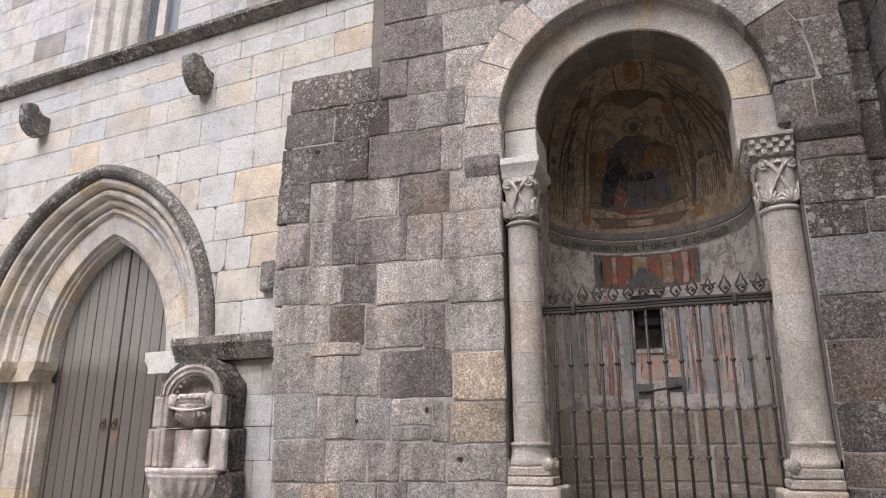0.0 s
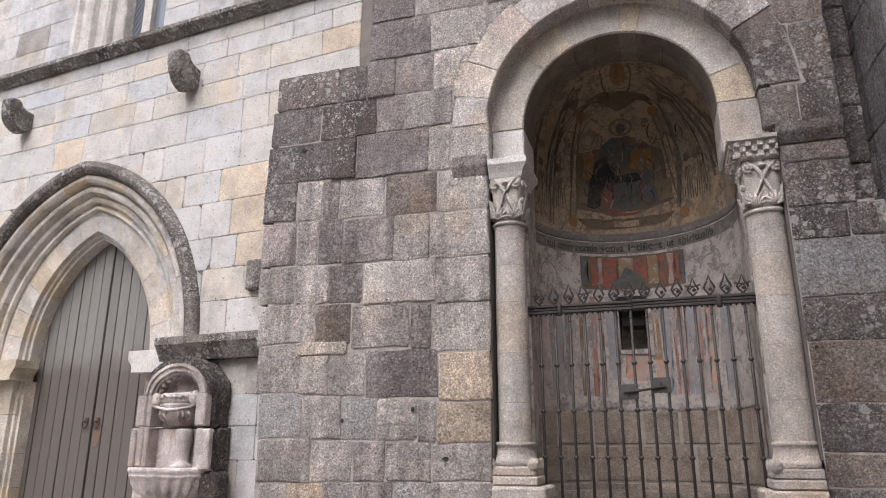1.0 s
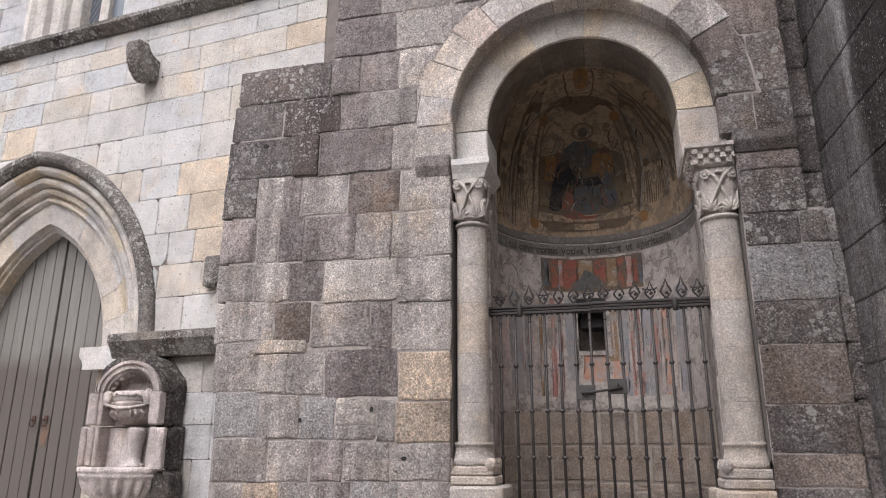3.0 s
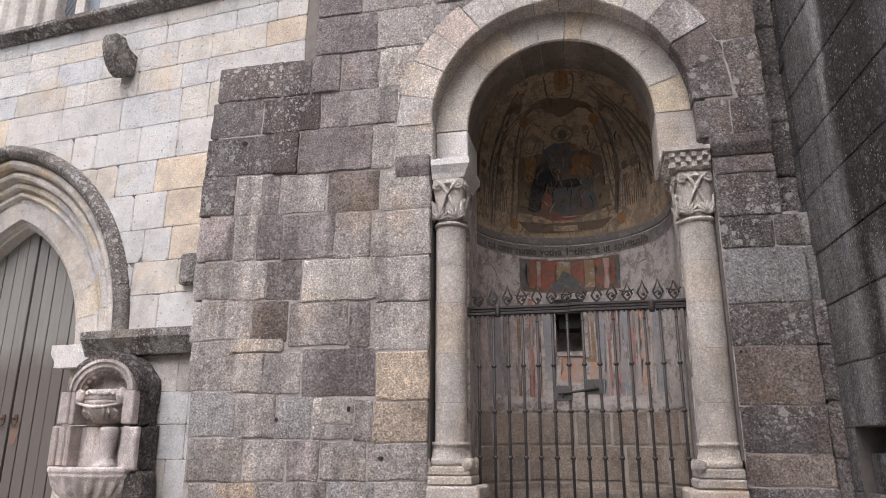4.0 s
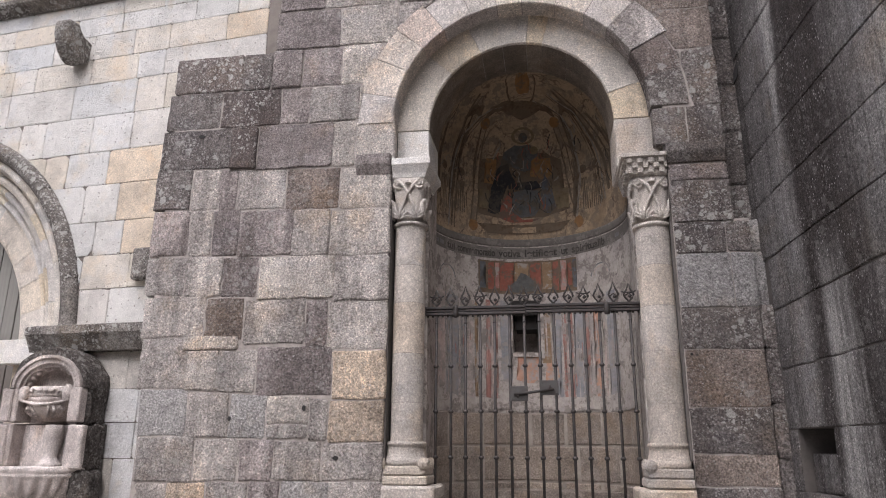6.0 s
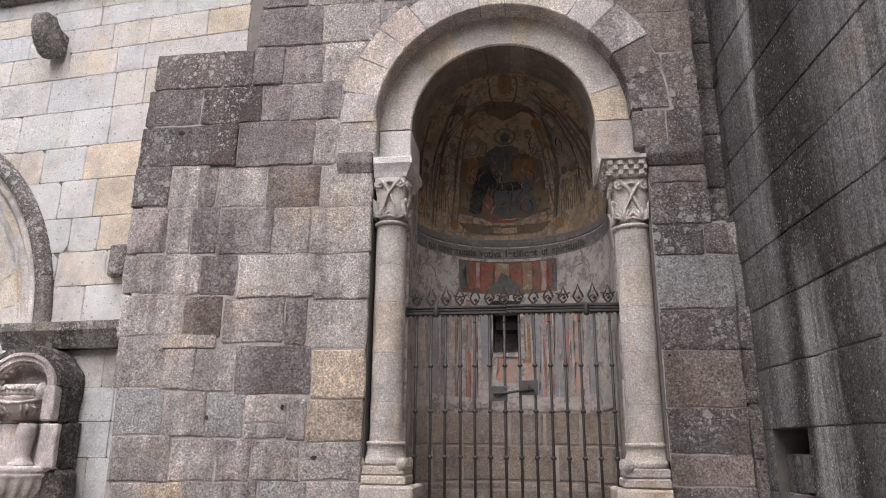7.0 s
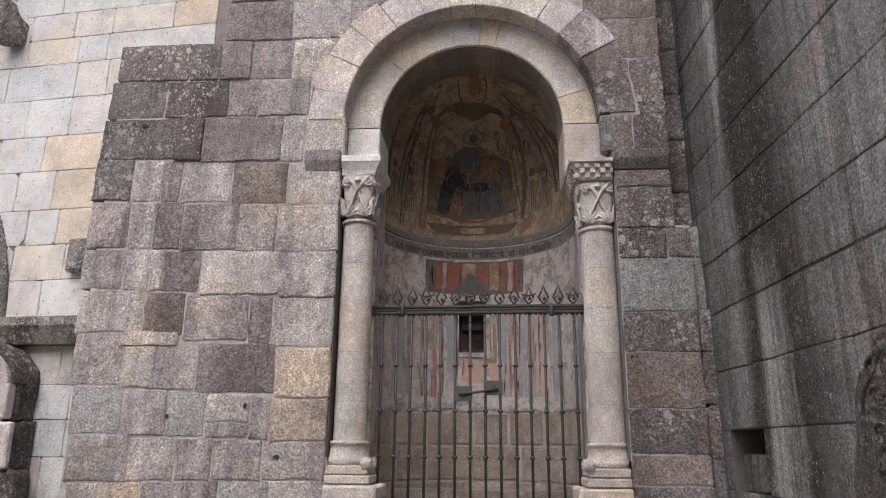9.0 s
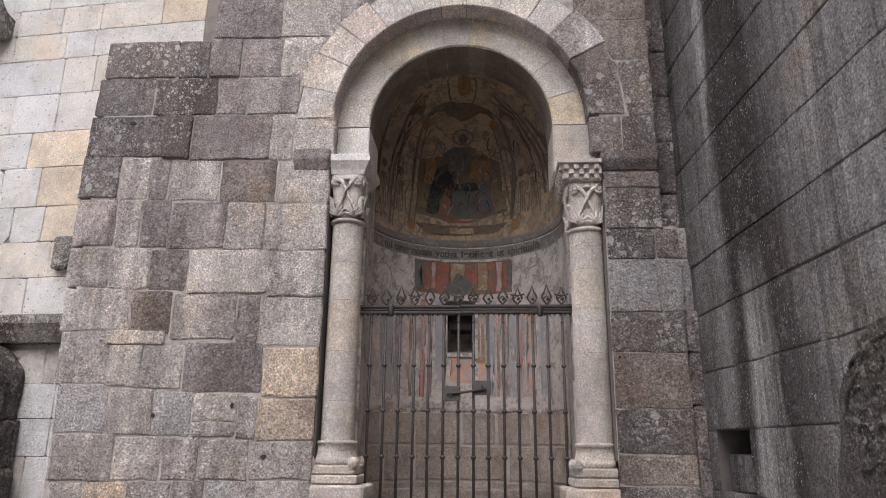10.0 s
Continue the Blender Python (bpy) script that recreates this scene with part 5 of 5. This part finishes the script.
bars = [-1.045 + 0.1356 * i for i in range(14)]
left_leaf = gate_leaf(-1.15, -0.215, bars[:7], 0.0)
right_leaf = gate_leaf(-0.21, 0.815, bars[7:], 0.006)
for x, ob in ((-0.86, left_leaf), (0.515, right_leaf)):
    bm = bmesh.new()
    lathe(bm, [(0.014, 2.165), (0.024, 2.17), (0.026, 2.21), (0.024, 2.255), (0.02, 2.275), (0.008, 2.285)], 12, Matrix.Translation((x, GY - 0.035, 0)))
    part("knob", bm, m_iron, ob, smooth=True)
for x0, x1, z0, z1, ob in ((-0.372, -0.212, 1.405, 1.535, left_leaf), (-0.105, 0.06, 1.455, 1.585, right_leaf)):
    bm = bmesh.new()
    box(bm, x0, x1, GY - 0.028, GY - 0.018, z0, z1, None, 0.003)
    for sx in (x0 + 0.02, x1 - 0.02):
        for sz in (z0 + 0.02, z1 - 0.02):
            bmesh.ops.create_uvsphere(bm, u_segments=8, v_segments=5, radius=0.007, matrix=Matrix.Translation((sx, GY - 0.029, sz)))
    part("lock_plate", bm, m_plate, ob, "dull grey steel lock plate")
bm = bmesh.new()
tube(bm, [(-0.335, GY - 0.04, 1.463), (-0.2, GY - 0.04, 1.478), (0.02, GY - 0.04, 1.508)], 0.012, 8)
tube(bm, [(-0.30, GY - 0.04, 1.465), (-0.30, GY - 0.05, 1.43)], 0.008, 6)
tube(bm, [(-0.02, GY - 0.04, 1.503), (-0.02, GY - 0.05, 1.545)], 0.008, 6)
part("bolt", bm, m_iron, left_leaf, "sliding iron bolt", smooth=True)

# ---- the streaked side wall ----
side = thing("wall_side", "dark rain-streaked granite side wall of large blocks", "wall", "structure")
bm = bmesh.new()
box(bm, -0.9, 0.16, 0.008, 1.0, 0, 9.0, SIDE)
box(bm, 0.78, 7.5, 0.008, 1.0, 0, 9.0, SIDE)
box(bm, 0.16, 0.78, 0.008, 1.0, 1.16, 9.0, SIDE)
box(bm, 0.16, 0.78, 0.30, 1.0, 0.0, 1.16, SIDE)
part("core", bm, m_joint_dark, side)
BED = [0.0, 0.70, 1.155, 1.62, 2.105, 2.55, 3.05, 3.51, 4.03, 4.58, 5.1, 5.6, 6.1]
CUT = [(0.0, 0.16, 0.78, 1.35, 2.1, 3.0, 4.2, 6), (0.0, 0.16, 0.78, 1.30, 1.9, 2.8, 4.0, 6), (0.0, 0.20, 0.615, 1.215, 2.05, 3.1, 4.4, 6), (0.0, 0.25, 0.68, 1.855, 3.0, 4.2, 6), (0.0, 0.355, 1.155, 2.22, 3.3, 4.5, 6),
       (-0.32, 0.45, 1.65, 2.9, 4.2, 6), (-0.32, 0.30, 0.99, 2.2, 3.3, 4.6, 6), (-0.32, 0.52, 1.25, 2.5, 3.8, 6), (-0.32, 0.20, 1.05, 2.1, 3.5, 5), (-0.32, 0.5, 1.4, 2.6), (-0.32, 0.3, 1.1, 2.2), (-0.32, 0.6, 1.5, 2.6)]
for k, xs in enumerate(CUT):
    for x0, x1 in zip(xs, xs[1:]):
        z0, z1 = BED[k], BED[k + 1]
        sunk = (x0, x1) == (0.16, 0.78) and k == 1
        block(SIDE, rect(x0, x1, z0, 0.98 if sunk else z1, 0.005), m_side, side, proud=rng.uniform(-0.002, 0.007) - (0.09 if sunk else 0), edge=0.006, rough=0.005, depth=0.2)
# narrow strip of stones in the corner, set back above
for z0, z1 in ((0.0, 0.6), (0.6, 0.93), (0.93, 1.36), (1.36, 1.80), (1.80, 2.17)):
    block(MAIN, rect(1.742, 1.90, z0, z1, 0.003), KINDS["d"], side, name="corner_stone", proud=-0.03)
for z0, z1 in ((2.17, 2.66), (2.66, 2.95)):
    block(MAIN, rect(1.742, 1.92, z0, z1, 0.003), KINDS["s"], side, name="corner_stone", proud=-0.10, depth=0.3)
for z0, z1 in ((2.93, 3.33), (3.33, 3.86), (3.86, 4.35), (4.35, 4.85), (4.85, 5.4), (5.4, 6.1)):
    block(MAIN, rect(1.58, 1.90, z0, z1, 0.003), KINDS["d"], side, name="corner_stone", proud=-0.24, depth=0.4)

# ---- carved stone slab on the side wall ----
slab = thing("carved_slab", "blackened carved stone slab with worn relief against the side wall", "relief")
bm = bmesh.new()
out = [(1.88, 0.0), (3.5, 0.0), (3.5, 1.64), (2.9, 1.68), (2.42, 1.64), (2.27, 1.57), (2.22, 1.46), (2.10, 1.42), (2.02, 1.30), (1.98, 1.06), (1.89, 0.85)]
prism(bm, out, -0.035, 0.05, SIDE)
bmesh.ops.bevel(bm, geom=list(bm.edges), offset=0.02, segments=2, affect="EDGES")
part("slab", bm, m_rough, slab)
r_ = random.Random(4)
bm = bmesh.new()
for row in range(8):
    for col in range(6):
        s, z = 2.24 + 0.17 * col, 0.16 + 0.185 * row
        rr = 0.06 + r_.uniform(-0.015, 0.015)
        if r_.random() < 0.55:
            tube(bm, [(s + rr * math.cos(2 * math.pi * i / 12), -0.034, z + rr * math.sin(2 * math.pi * i / 12)) for i in range(10 + r_.randint(0, 3))], 0.012, 6, SIDE)
        else:
            tube(bm, [(s - rr, -0.034, z - rr * r_.uniform(-1, 1)), (s, -0.038, z + 0.02), (s + rr, -0.034, z + rr * r_.uniform(-1, 1))], 0.013, 6, SIDE)
tube(bm, [(2.03, -0.032, 0.2), (2.06, -0.034, 1.0), (2.12, -0.034, 1.28), (2.24, -0.034, 1.40), (2.36, -0.034, 1.53), (2.6, -0.034, 1.58), (3.3, -0.034, 1.57)], 0.016, 6, SIDE)
part("relief", bm, m_rough, slab, "worn carved relief", smooth=True)

# ---- ledge and stones beside the fountain ----
ledge = thing("ledge", "dark lichen-covered stone ledge on the pale wall", "ledge", "structure")
bm = bmesh.new()
prof = [(0.05, 1.93), (-0.10, 1.93), (-0.17, 2.06), (-0.20, 2.10), (-0.20, 2.18), (-0.08, 2.21), (0.05, 2.21)]
a = [bm.verts.new((-3.40, d, z)) for d, z in prof]
b = [bm.verts.new((-1.80, d, z)) for d, z in prof]
bm.faces.new(a), bm.faces.new(b[::-1])
for i in range(len(prof)):
    bm.faces.new((a[i], b[i], b[(i + 1) % len(prof)], a[(i + 1) % len(prof)]))
bmesh.ops.transform(bm, matrix=LIGHT, verts=bm.verts)
part("moulding", bm, m_hood, ledge)

# ---- the carved wall fountain ----
fountain = thing("wall_fountain", "carved stone wall fountain with arched niche and fluted basin", "fountain")
FC, FD = -2.88, -0.36


def fpart(name, bm, mat, label="", smooth=False):
    bmesh.ops.transform(bm, matrix=LIGHT, verts=bm.verts)
    return part(name, bm, mat, fountain, label, smooth)


def rugged(bm, amount, scale=8.0):
    for v in bm.verts:
        v.co += Vector((noise.noise(v.co * scale), noise.noise(v.co * scale + Vector((5, 0, 0))), noise.noise(v.co * scale + Vector((0, 5, 0))))) * amount


def half_ring(w0, h0, w1, h1, foot, n=24, c=0.0):
    """A flattened half ring between two half ellipses."""
    low = [(FC + c + w0 * math.cos(math.pi * i / n), foot + h0 * math.sin(math.pi * i / n)) for i in range(n + 1)]
    return low + [(FC + c + w1 * math.cos(math.pi * (1 - i / n)), foot + h1 * math.sin(math.pi * (1 - i / n))) for i in range(n + 1)]


bm = bmesh.new()  # rough back
pts = [(FC - 0.36, 1.20)] + [(FC + 0.02 + 0.44 * math.cos(math.pi * (1 - i / 16)), 1.52 + 0.40 * math.sin(math.pi * (1 - i / 16))) for i in range(17)] + [(FC + 0.46, 1.20)]
prism(bm, pts, FD + 0.24, -0.02)
bmesh.ops.subdivide_edges(bm, edges=bm.edges[:], cuts=3, use_grid_fill=True)
rugged(bm, 0.03)
fpart("back", bm, m_rough, "rough blackened back of the fountain", True)
bm = bmesh.new()  # arched frame in steps
for w0, h0, w1, h1, d0 in ((0.295, 0.205, 0.325, 0.235, 0.05), (0.325, 0.235, 0.375, 0.285, 0.02), (0.375, 0.285, 0.405, 0.315, 0.0)):
    prism(bm, half_ring(w0, h0, w1, h1, 1.545), FD + d0, FD + 0.26)
for i in range(9):  # scalloped lip of the shell inside the arch
    th = math.pi * (i + 0.5) / 9
    bmesh.ops.create_uvsphere(bm, u_segments=8, v_segments=6, radius=0.03, matrix=Matrix.Translation((FC + 0.285 * math.cos(th), FD + 0.10, 1.545 + 0.20 * math.sin(th))))
rugged(bm, 0.006, 9)
fpart("arch", bm, m_fount, "stepped round arch")
bm = bmesh.new()
prism(bm, half_ring(0.405, 0.315, 0.455, 0.405, 1.54), FD + 0.03, FD + 0.26)
bmesh.ops.subdivide_edges(bm, edges=bm.edges[:], cuts=1, use_grid_fill=True)
rugged(bm, 0.016, 11)
fpart("outer_band", bm, m_rough, "blackened rough outer band")
for sgn in (-1, 1):
    bm = bmesh.new()
    x0, x1 = sorted((FC + sgn * 0.30, FC + sgn * (0.435 if sgn > 0 else 0.50)))
    box(bm, x0, x1, FD + 0.0, FD + (0.10 if sgn > 0 else 0.26), 1.215, 1.54, None, 0.012)
    if sgn < 0:
        box(bm, x0 + 0.05, x1 - 0.05, FD - 0.022, FD + 0.02, 1.22, 1.535, None, 0.012)
    bmesh.ops.subdivide_edges(bm, edges=bm.edges[:], cuts=2, use_grid_fill=True)
    rugged(bm, 0.010, 9)
    fpart("upright", bm, m_fount)
bm = bmesh.new()
box(bm, FC + 0.31, FC + 0.45, FD + 0.105, FD + 0.30, 1.20, 1.56, None, 0.02)
bmesh.ops.subdivide_edges(bm, edges=bm.edges[:], cuts=3, use_grid_fill=True)
rugged(bm, 0.04, 10)
fpart("side_stone", bm, m_rough, "rough blackened flank")
bm = bmesh.new()
box(bm, FC + 0.33, FC + 0.48, FD + 0.085, -0.05, 0.78, 1.18, None, 0.02)
bmesh.ops.subdivide_edges(bm, edges=bm.edges[:], cuts=3, use_grid_fill=True)
rugged(bm, 0.04, 10)
fpart("lower_side_stone", bm, m_rough, "rough blackened flank")
bm = bmesh.new()
box(bm, FC - 0.30, FC + 0.30, FD + 0.20, FD + 0.25, 1.2, 1.78)
fpart("niche_back", bm, m_fount)
bm = bmesh.new()  # sagging carved bowl with a ribbon
lathe(bm, [(0.04, 1.22), (0.16, 1.235), (0.26, 1.30), (0.30, 1.37), (0.29, 1.41), (0.31, 1.425), (0.31, 1.445), (0.27, 1.45), (0.25, 1.535), (0.20, 1.54)], 32, Matrix.Translation((FC, FD + 0.17, 0)) @ Matrix.Diagonal((1.0, 0.62, 1, 1)))
rugged(bm, 0.012, 14)
fpart("shell", bm, m_fount, "carved drapery shell", True)
bm = bmesh.new()
for sgn in (-1, 1):
    bmesh.ops.create_uvsphere(bm, u_segments=12, v_segments=9, radius=0.062, matrix=Matrix.Translation((FC + sgn * 0.255, FD + 0.03, 1.49)) @ Matrix.Diagonal((0.9, 0.8, 1.25, 1)))
    for k in range(3):
        tube(bm, [(FC + sgn * (0.06 + 0.06 * k), FD + 0.0 + 0.012 * k, 1.40 - 0.02 * k), (FC + sgn * (0.10 + 0.06 * k), FD - 0.01 + 0.02 * k, 1.33), (FC + sgn * (0.06 + 0.05 * k), FD + 0.03 + 0.02 * k, 1.27)], 0.014, 6)
tube(bm, [(FC - 0.3 + 0.6 * i / 10, FD - 0.025 + 0.05 * abs(i - 5) / 5, 1.43 - 0.05 * math.sin(math.pi * i / 10)) for i in range(11)], 0.016, 6)
box(bm, FC - 0.19, FC + 0.20, FD + 0.0, FD + 0.12, 1.45, 1.555, None, 0.02)
for i in range(9):  # worn scrollwork along the top
    tube(bm, [(FC - 0.17 + 0.042 * i, FD - 0.004, 1.485), (FC - 0.15 + 0.042 * i, FD - 0.012, 1.52 + 0.012 * (i % 2)), (FC - 0.135 + 0.042 * i, FD - 0.002, 1.50)], 0.010, 6)
rugged(bm, 0.012, 20)
fpart("garland", bm, m_fount, "worn carved garland", True)
bm = bmesh.new()  # middle stones
box(bm, FC - 0.55, FC - 0.31, FD + 0.0, FD + 0.30, 0.80, 1.20, None, 0.016)
box(bm, FC - 0.50, FC - 0.44, FD - 0.025, FD + 0.02, 0.81, 1.19, None, 0.012)
box(bm, FC - 0.40, FC - 0.35, FD - 0.02, FD + 0.02, 0.81, 1.19, None, 0.012)
bmesh.ops.subdivide_edges(bm, edges=bm.edges[:], cuts=2, use_grid_fill=True)
rugged(bm, 0.010, 9)
fpart("left_pier", bm, m_fount)
bm = bmesh.new()
box(bm, FC + 0.33, FC + 0.52, FD + 0.0, FD + 0.08, 0.78, 1.19, None, 0.015)
bmesh.ops.subdivide_edges(bm, edges=bm.edges[:], cuts=2, use_grid_fill=True)
rugged(bm, 0.014, 9)
fpart("right_pier", bm, m_fount)
bm = bmesh.new()
box(bm, FC - 0.34, FC + 0.33, FD + 0.16, FD + 0.34, 0.80, 1.19)
fpart("middle_back", bm, m_fount)
bm = bmesh.new()
lathe(bm, [(0.13, 0.80), (0.12, 0.83), (0.08, 0.85), (0.065, 0.90), (0.085, 1.05), (0.09, 1.15), (0.075, 1.19)], 20, Matrix.Translation((FC + 0.12, FD + 0.08, 0)))
fpart("baluster", bm, m_fount, "short worn stone baluster", True)
bm = bmesh.new()  # fluted basin
n = 160
rings = []
for r, z, flute in ((0.14, 0.46, 0), (0.24, 0.475, 0.02), (0.35, 0.52, 0.05), (0.43, 0.58, 0.055), (0.475, 0.65, 0.045), (0.485, 0.70, 0.01), (0.50, 0.715, 0), (0.505, 0.735, 0), (0.495, 0.75, 0), (0.515, 0.765, 0), (0.515, 0.80, 0), (0.50, 0.81, 0), (0.45, 0.81, 0), (0.41, 0.74, 0), (0.1, 0.66, 0)):
    ring_ = []
    for i in range(n):
        th = 2 * math.pi * i / n
        q = r - flute * abs(math.sin(11 * th)) ** 3
        ring_.append(bm.verts.new((FC - 0.05 + q * math.cos(th), FD + 0.16 + 0.70 * q * math.sin(th), z)))
    rings.append(ring_)
for a, b in zip(rings, rings[1:]):
    for i in range(n):
        bm.faces.new((a[i], a[(i + 1) % n], b[(i + 1) % n], b[i]))
bm.faces.new(rings[0][::-1]), bm.faces.new(rings[-1])
rugged(bm, 0.008, 7)
fpart("basin", bm, m_fount, "fluted stone basin", True)
bm = bmesh.new()
lathe(bm, [(0.26, 0.0), (0.26, 0.06), (0.17, 0.12), (0.13, 0.30), (0.15, 0.462)], 24, Matrix.Translation((FC - 0.05, FD + 0.16, 0)))
fpart("foot", bm, m_fount, "", True)
bm = bmesh.new()
box(bm, FC + 0.34, FC + 0.56, FD + 0.06, -0.02, 0.42, 0.775, None, 0.04)
bmesh.ops.subdivide_edges(bm, edges=bm.edges[:], cuts=3, use_grid_fill=True)
rugged(bm, 0.03)
fpart("rough_stone", bm, m_rough)
bm = bmesh.new()
box(bm, FC - 0.3, FC + 0.7, FD + 0.2, -0.02, 0.0, 0.42, None, 0.03)
fpart("footing", bm, m_rough)
bm = bmesh.new()
box(bm, FC - 0.45, FC + 0.5, FD + 0.30, -0.02, 0.42, 1.2)
fpart("rear_stone", bm, m_rough)

# ---- the pale wall's stones, piece by piece ----
PALE = [0.0, 0.45, 0.88, 1.22, 1.55, 1.93, 2.20, 2.60, 2.975, 3.36, 3.80, 4.21, 4.665, 5.10, 5.43, 5.76, 6.02, 6.23]
# upright joints beside the grey wall, by the foot of their course
PALE_CUTS = {2.20: (-3.02, -2.60), 2.60: (-3.0, -2.40), 2.975: (-2.90, -2.54), 3.36: (-3.11, -2.66), 3.80: (-3.41, -2.86), 4.21: (-3.81, -3.15, -2.61), 4.665: (-4.43, -3.49, -2.62, -2.23), 5.10: (-4.1, -3.30, -2.65, -2.29), 5.43: (-3.9, -3.31, -2.75, -2.26, -1.52), 5.76: (-3.6, -2.95, -1.95, -1.4)}
PALE_OCHRE = {2.975: -2.54, 3.36: -2.66, 3.80: -2.86, 4.665: -5.4, 5.43: -1.52}


def off_portal(o):
    """Drops or trims a stone of the pale wall where the doorway stands."""
    def inside(x, z):
        dx = abs(x - PC)
        a, h = 1.07 + 1.12, 1.60 + 0.85 * 1.12
        if dx > a or z > PZ + h:
            return False
        if z <= PZ:
            return dx < (2.03 if z < PZ else a)
        r = (a * a + h * h) / (2 * a)
        return math.hypot(dx - (a - r), z - PZ) < r
    hit_ = [inside(x, z) for x, z in o]
    if not any(hit_):
        return o
    if all(hit_):
        return None
    out = []
    dense = []
    for (ax, az), (bx, bz) in zip(o, o[1:] + o[:1]):
        k = max(1, int(math.hypot(bx - ax, bz - az) / 0.04))
        dense += [(ax + (bx - ax) * i / k, az + (bz - az) * i / k) for i in range(k)]
    flags = [inside(x, z) for x, z in dense]
    if sum(not q for q in flags) < 6:
        return None
    start = next(i for i in range(len(flags)) if not flags[i] and flags[i - 1])
    for i in range(len(dense)):
        j = (start + i) % len(dense)
        if flags[j]:
            break
        out.append(dense[j])
    (x1, z1), (x0, z0) = out[-1], out[0]
    k = max(2, int(math.hypot(x1 - x0, z1 - z0) / 0.08))
    arc = []
    for i in range(1, k):
        t = i / k
        x, z = x1 + (x0 - x1) * t, z1 + (z0 - z1) * t
        for _ in range(30):  # push the chord out to the arch
            if inside(x, z):
                x, z = x + (0.01 if x > PC else -0.01) * 0.7, z + 0.007
            else:
                x, z = x - (0.01 if x > PC else -0.01) * 0.7 * 0.5, z - 0.0035
        arc.append((x, z))
    return out[::3] + [out[-1]] + arc


courses(LIGHT, front, PALE[:6], -3.4, -1.0, 0.6, m_upper, off_portal, 6, proud=0.0, edge=0.003, rough=0.003)
courses(LIGHT, front, PALE[:6], -9.0, -7.15, 0.6, m_light, off_portal, 4, proud=0.0, edge=0.003, rough=0.003)
courses(LIGHT, front, PALE[5:], -9.0, -1.0, 0.66, m_light, off_portal, 5, known=PALE_CUTS, warm=PALE_OCHRE, proud=0.0, edge=0.003, rough=0.003)
UP = [6.42, 6.76, 7.16, 7.55, 7.95, 8.4]
courses(LIGHT, front, UP, -9.0, -5.95, 0.6, m_upper, None, 8, proud=0.0, edge=0.003, rough=0.003)
courses(LIGHT, front, UP, -4.12, -1.0, 0.6, m_upper, None, 9, proud=0.0, edge=0.003, rough=0.003)

# ---- small details ----
bm = bmesh.new()
box(bm, -2.30, -2.02, -0.10, 0.05, 2.66, 3.0, LIGHT, 0.02)
bmesh.ops.bevel(bm, geom=list(bm.edges), offset=0.006, segments=1, affect="EDGES")
part("bracket_stone", bm, m_hood, front, "dark jutting bonding stone")
# raised black patch paints the shade of a small hole, nothing is cut
bm = bmesh.new()
prism(bm, [(-0.29, 4.34), (-0.12, 4.37), (-0.10, 4.50), (-0.16, 4.49), (-0.27, 4.42)], -0.012, 0.02, SIDE)
part("hole", bm, m_void, side, "raised black patch for a small hole's shade in the joint")
# black patches set on the faces to paint the shade inside weathered hollows
for x, z, w, h in ((-3.42, 4.02, 0.07, 0.035), (-2.17, 1.33, 0.03, 0.05), (-1.86, 0.91, 0.05, 0.035), (1.155, 1.76, 0.022, 0.022), (-2.86, 1.24, 0.03, 0.04)):
    bm = bmesh.new()
    prism(bm, [(x + w * 0.5 * math.cos(i * math.pi / 5) * (1 + 0.3 * math.sin(3 * i + x)), z + h * 0.5 * math.sin(i * math.pi / 5)) for i in range(10)], -0.019, 0.02, MAIN)
    part("pit", bm, m_void, wall, "black patch with the shade of a small weathered hollow")
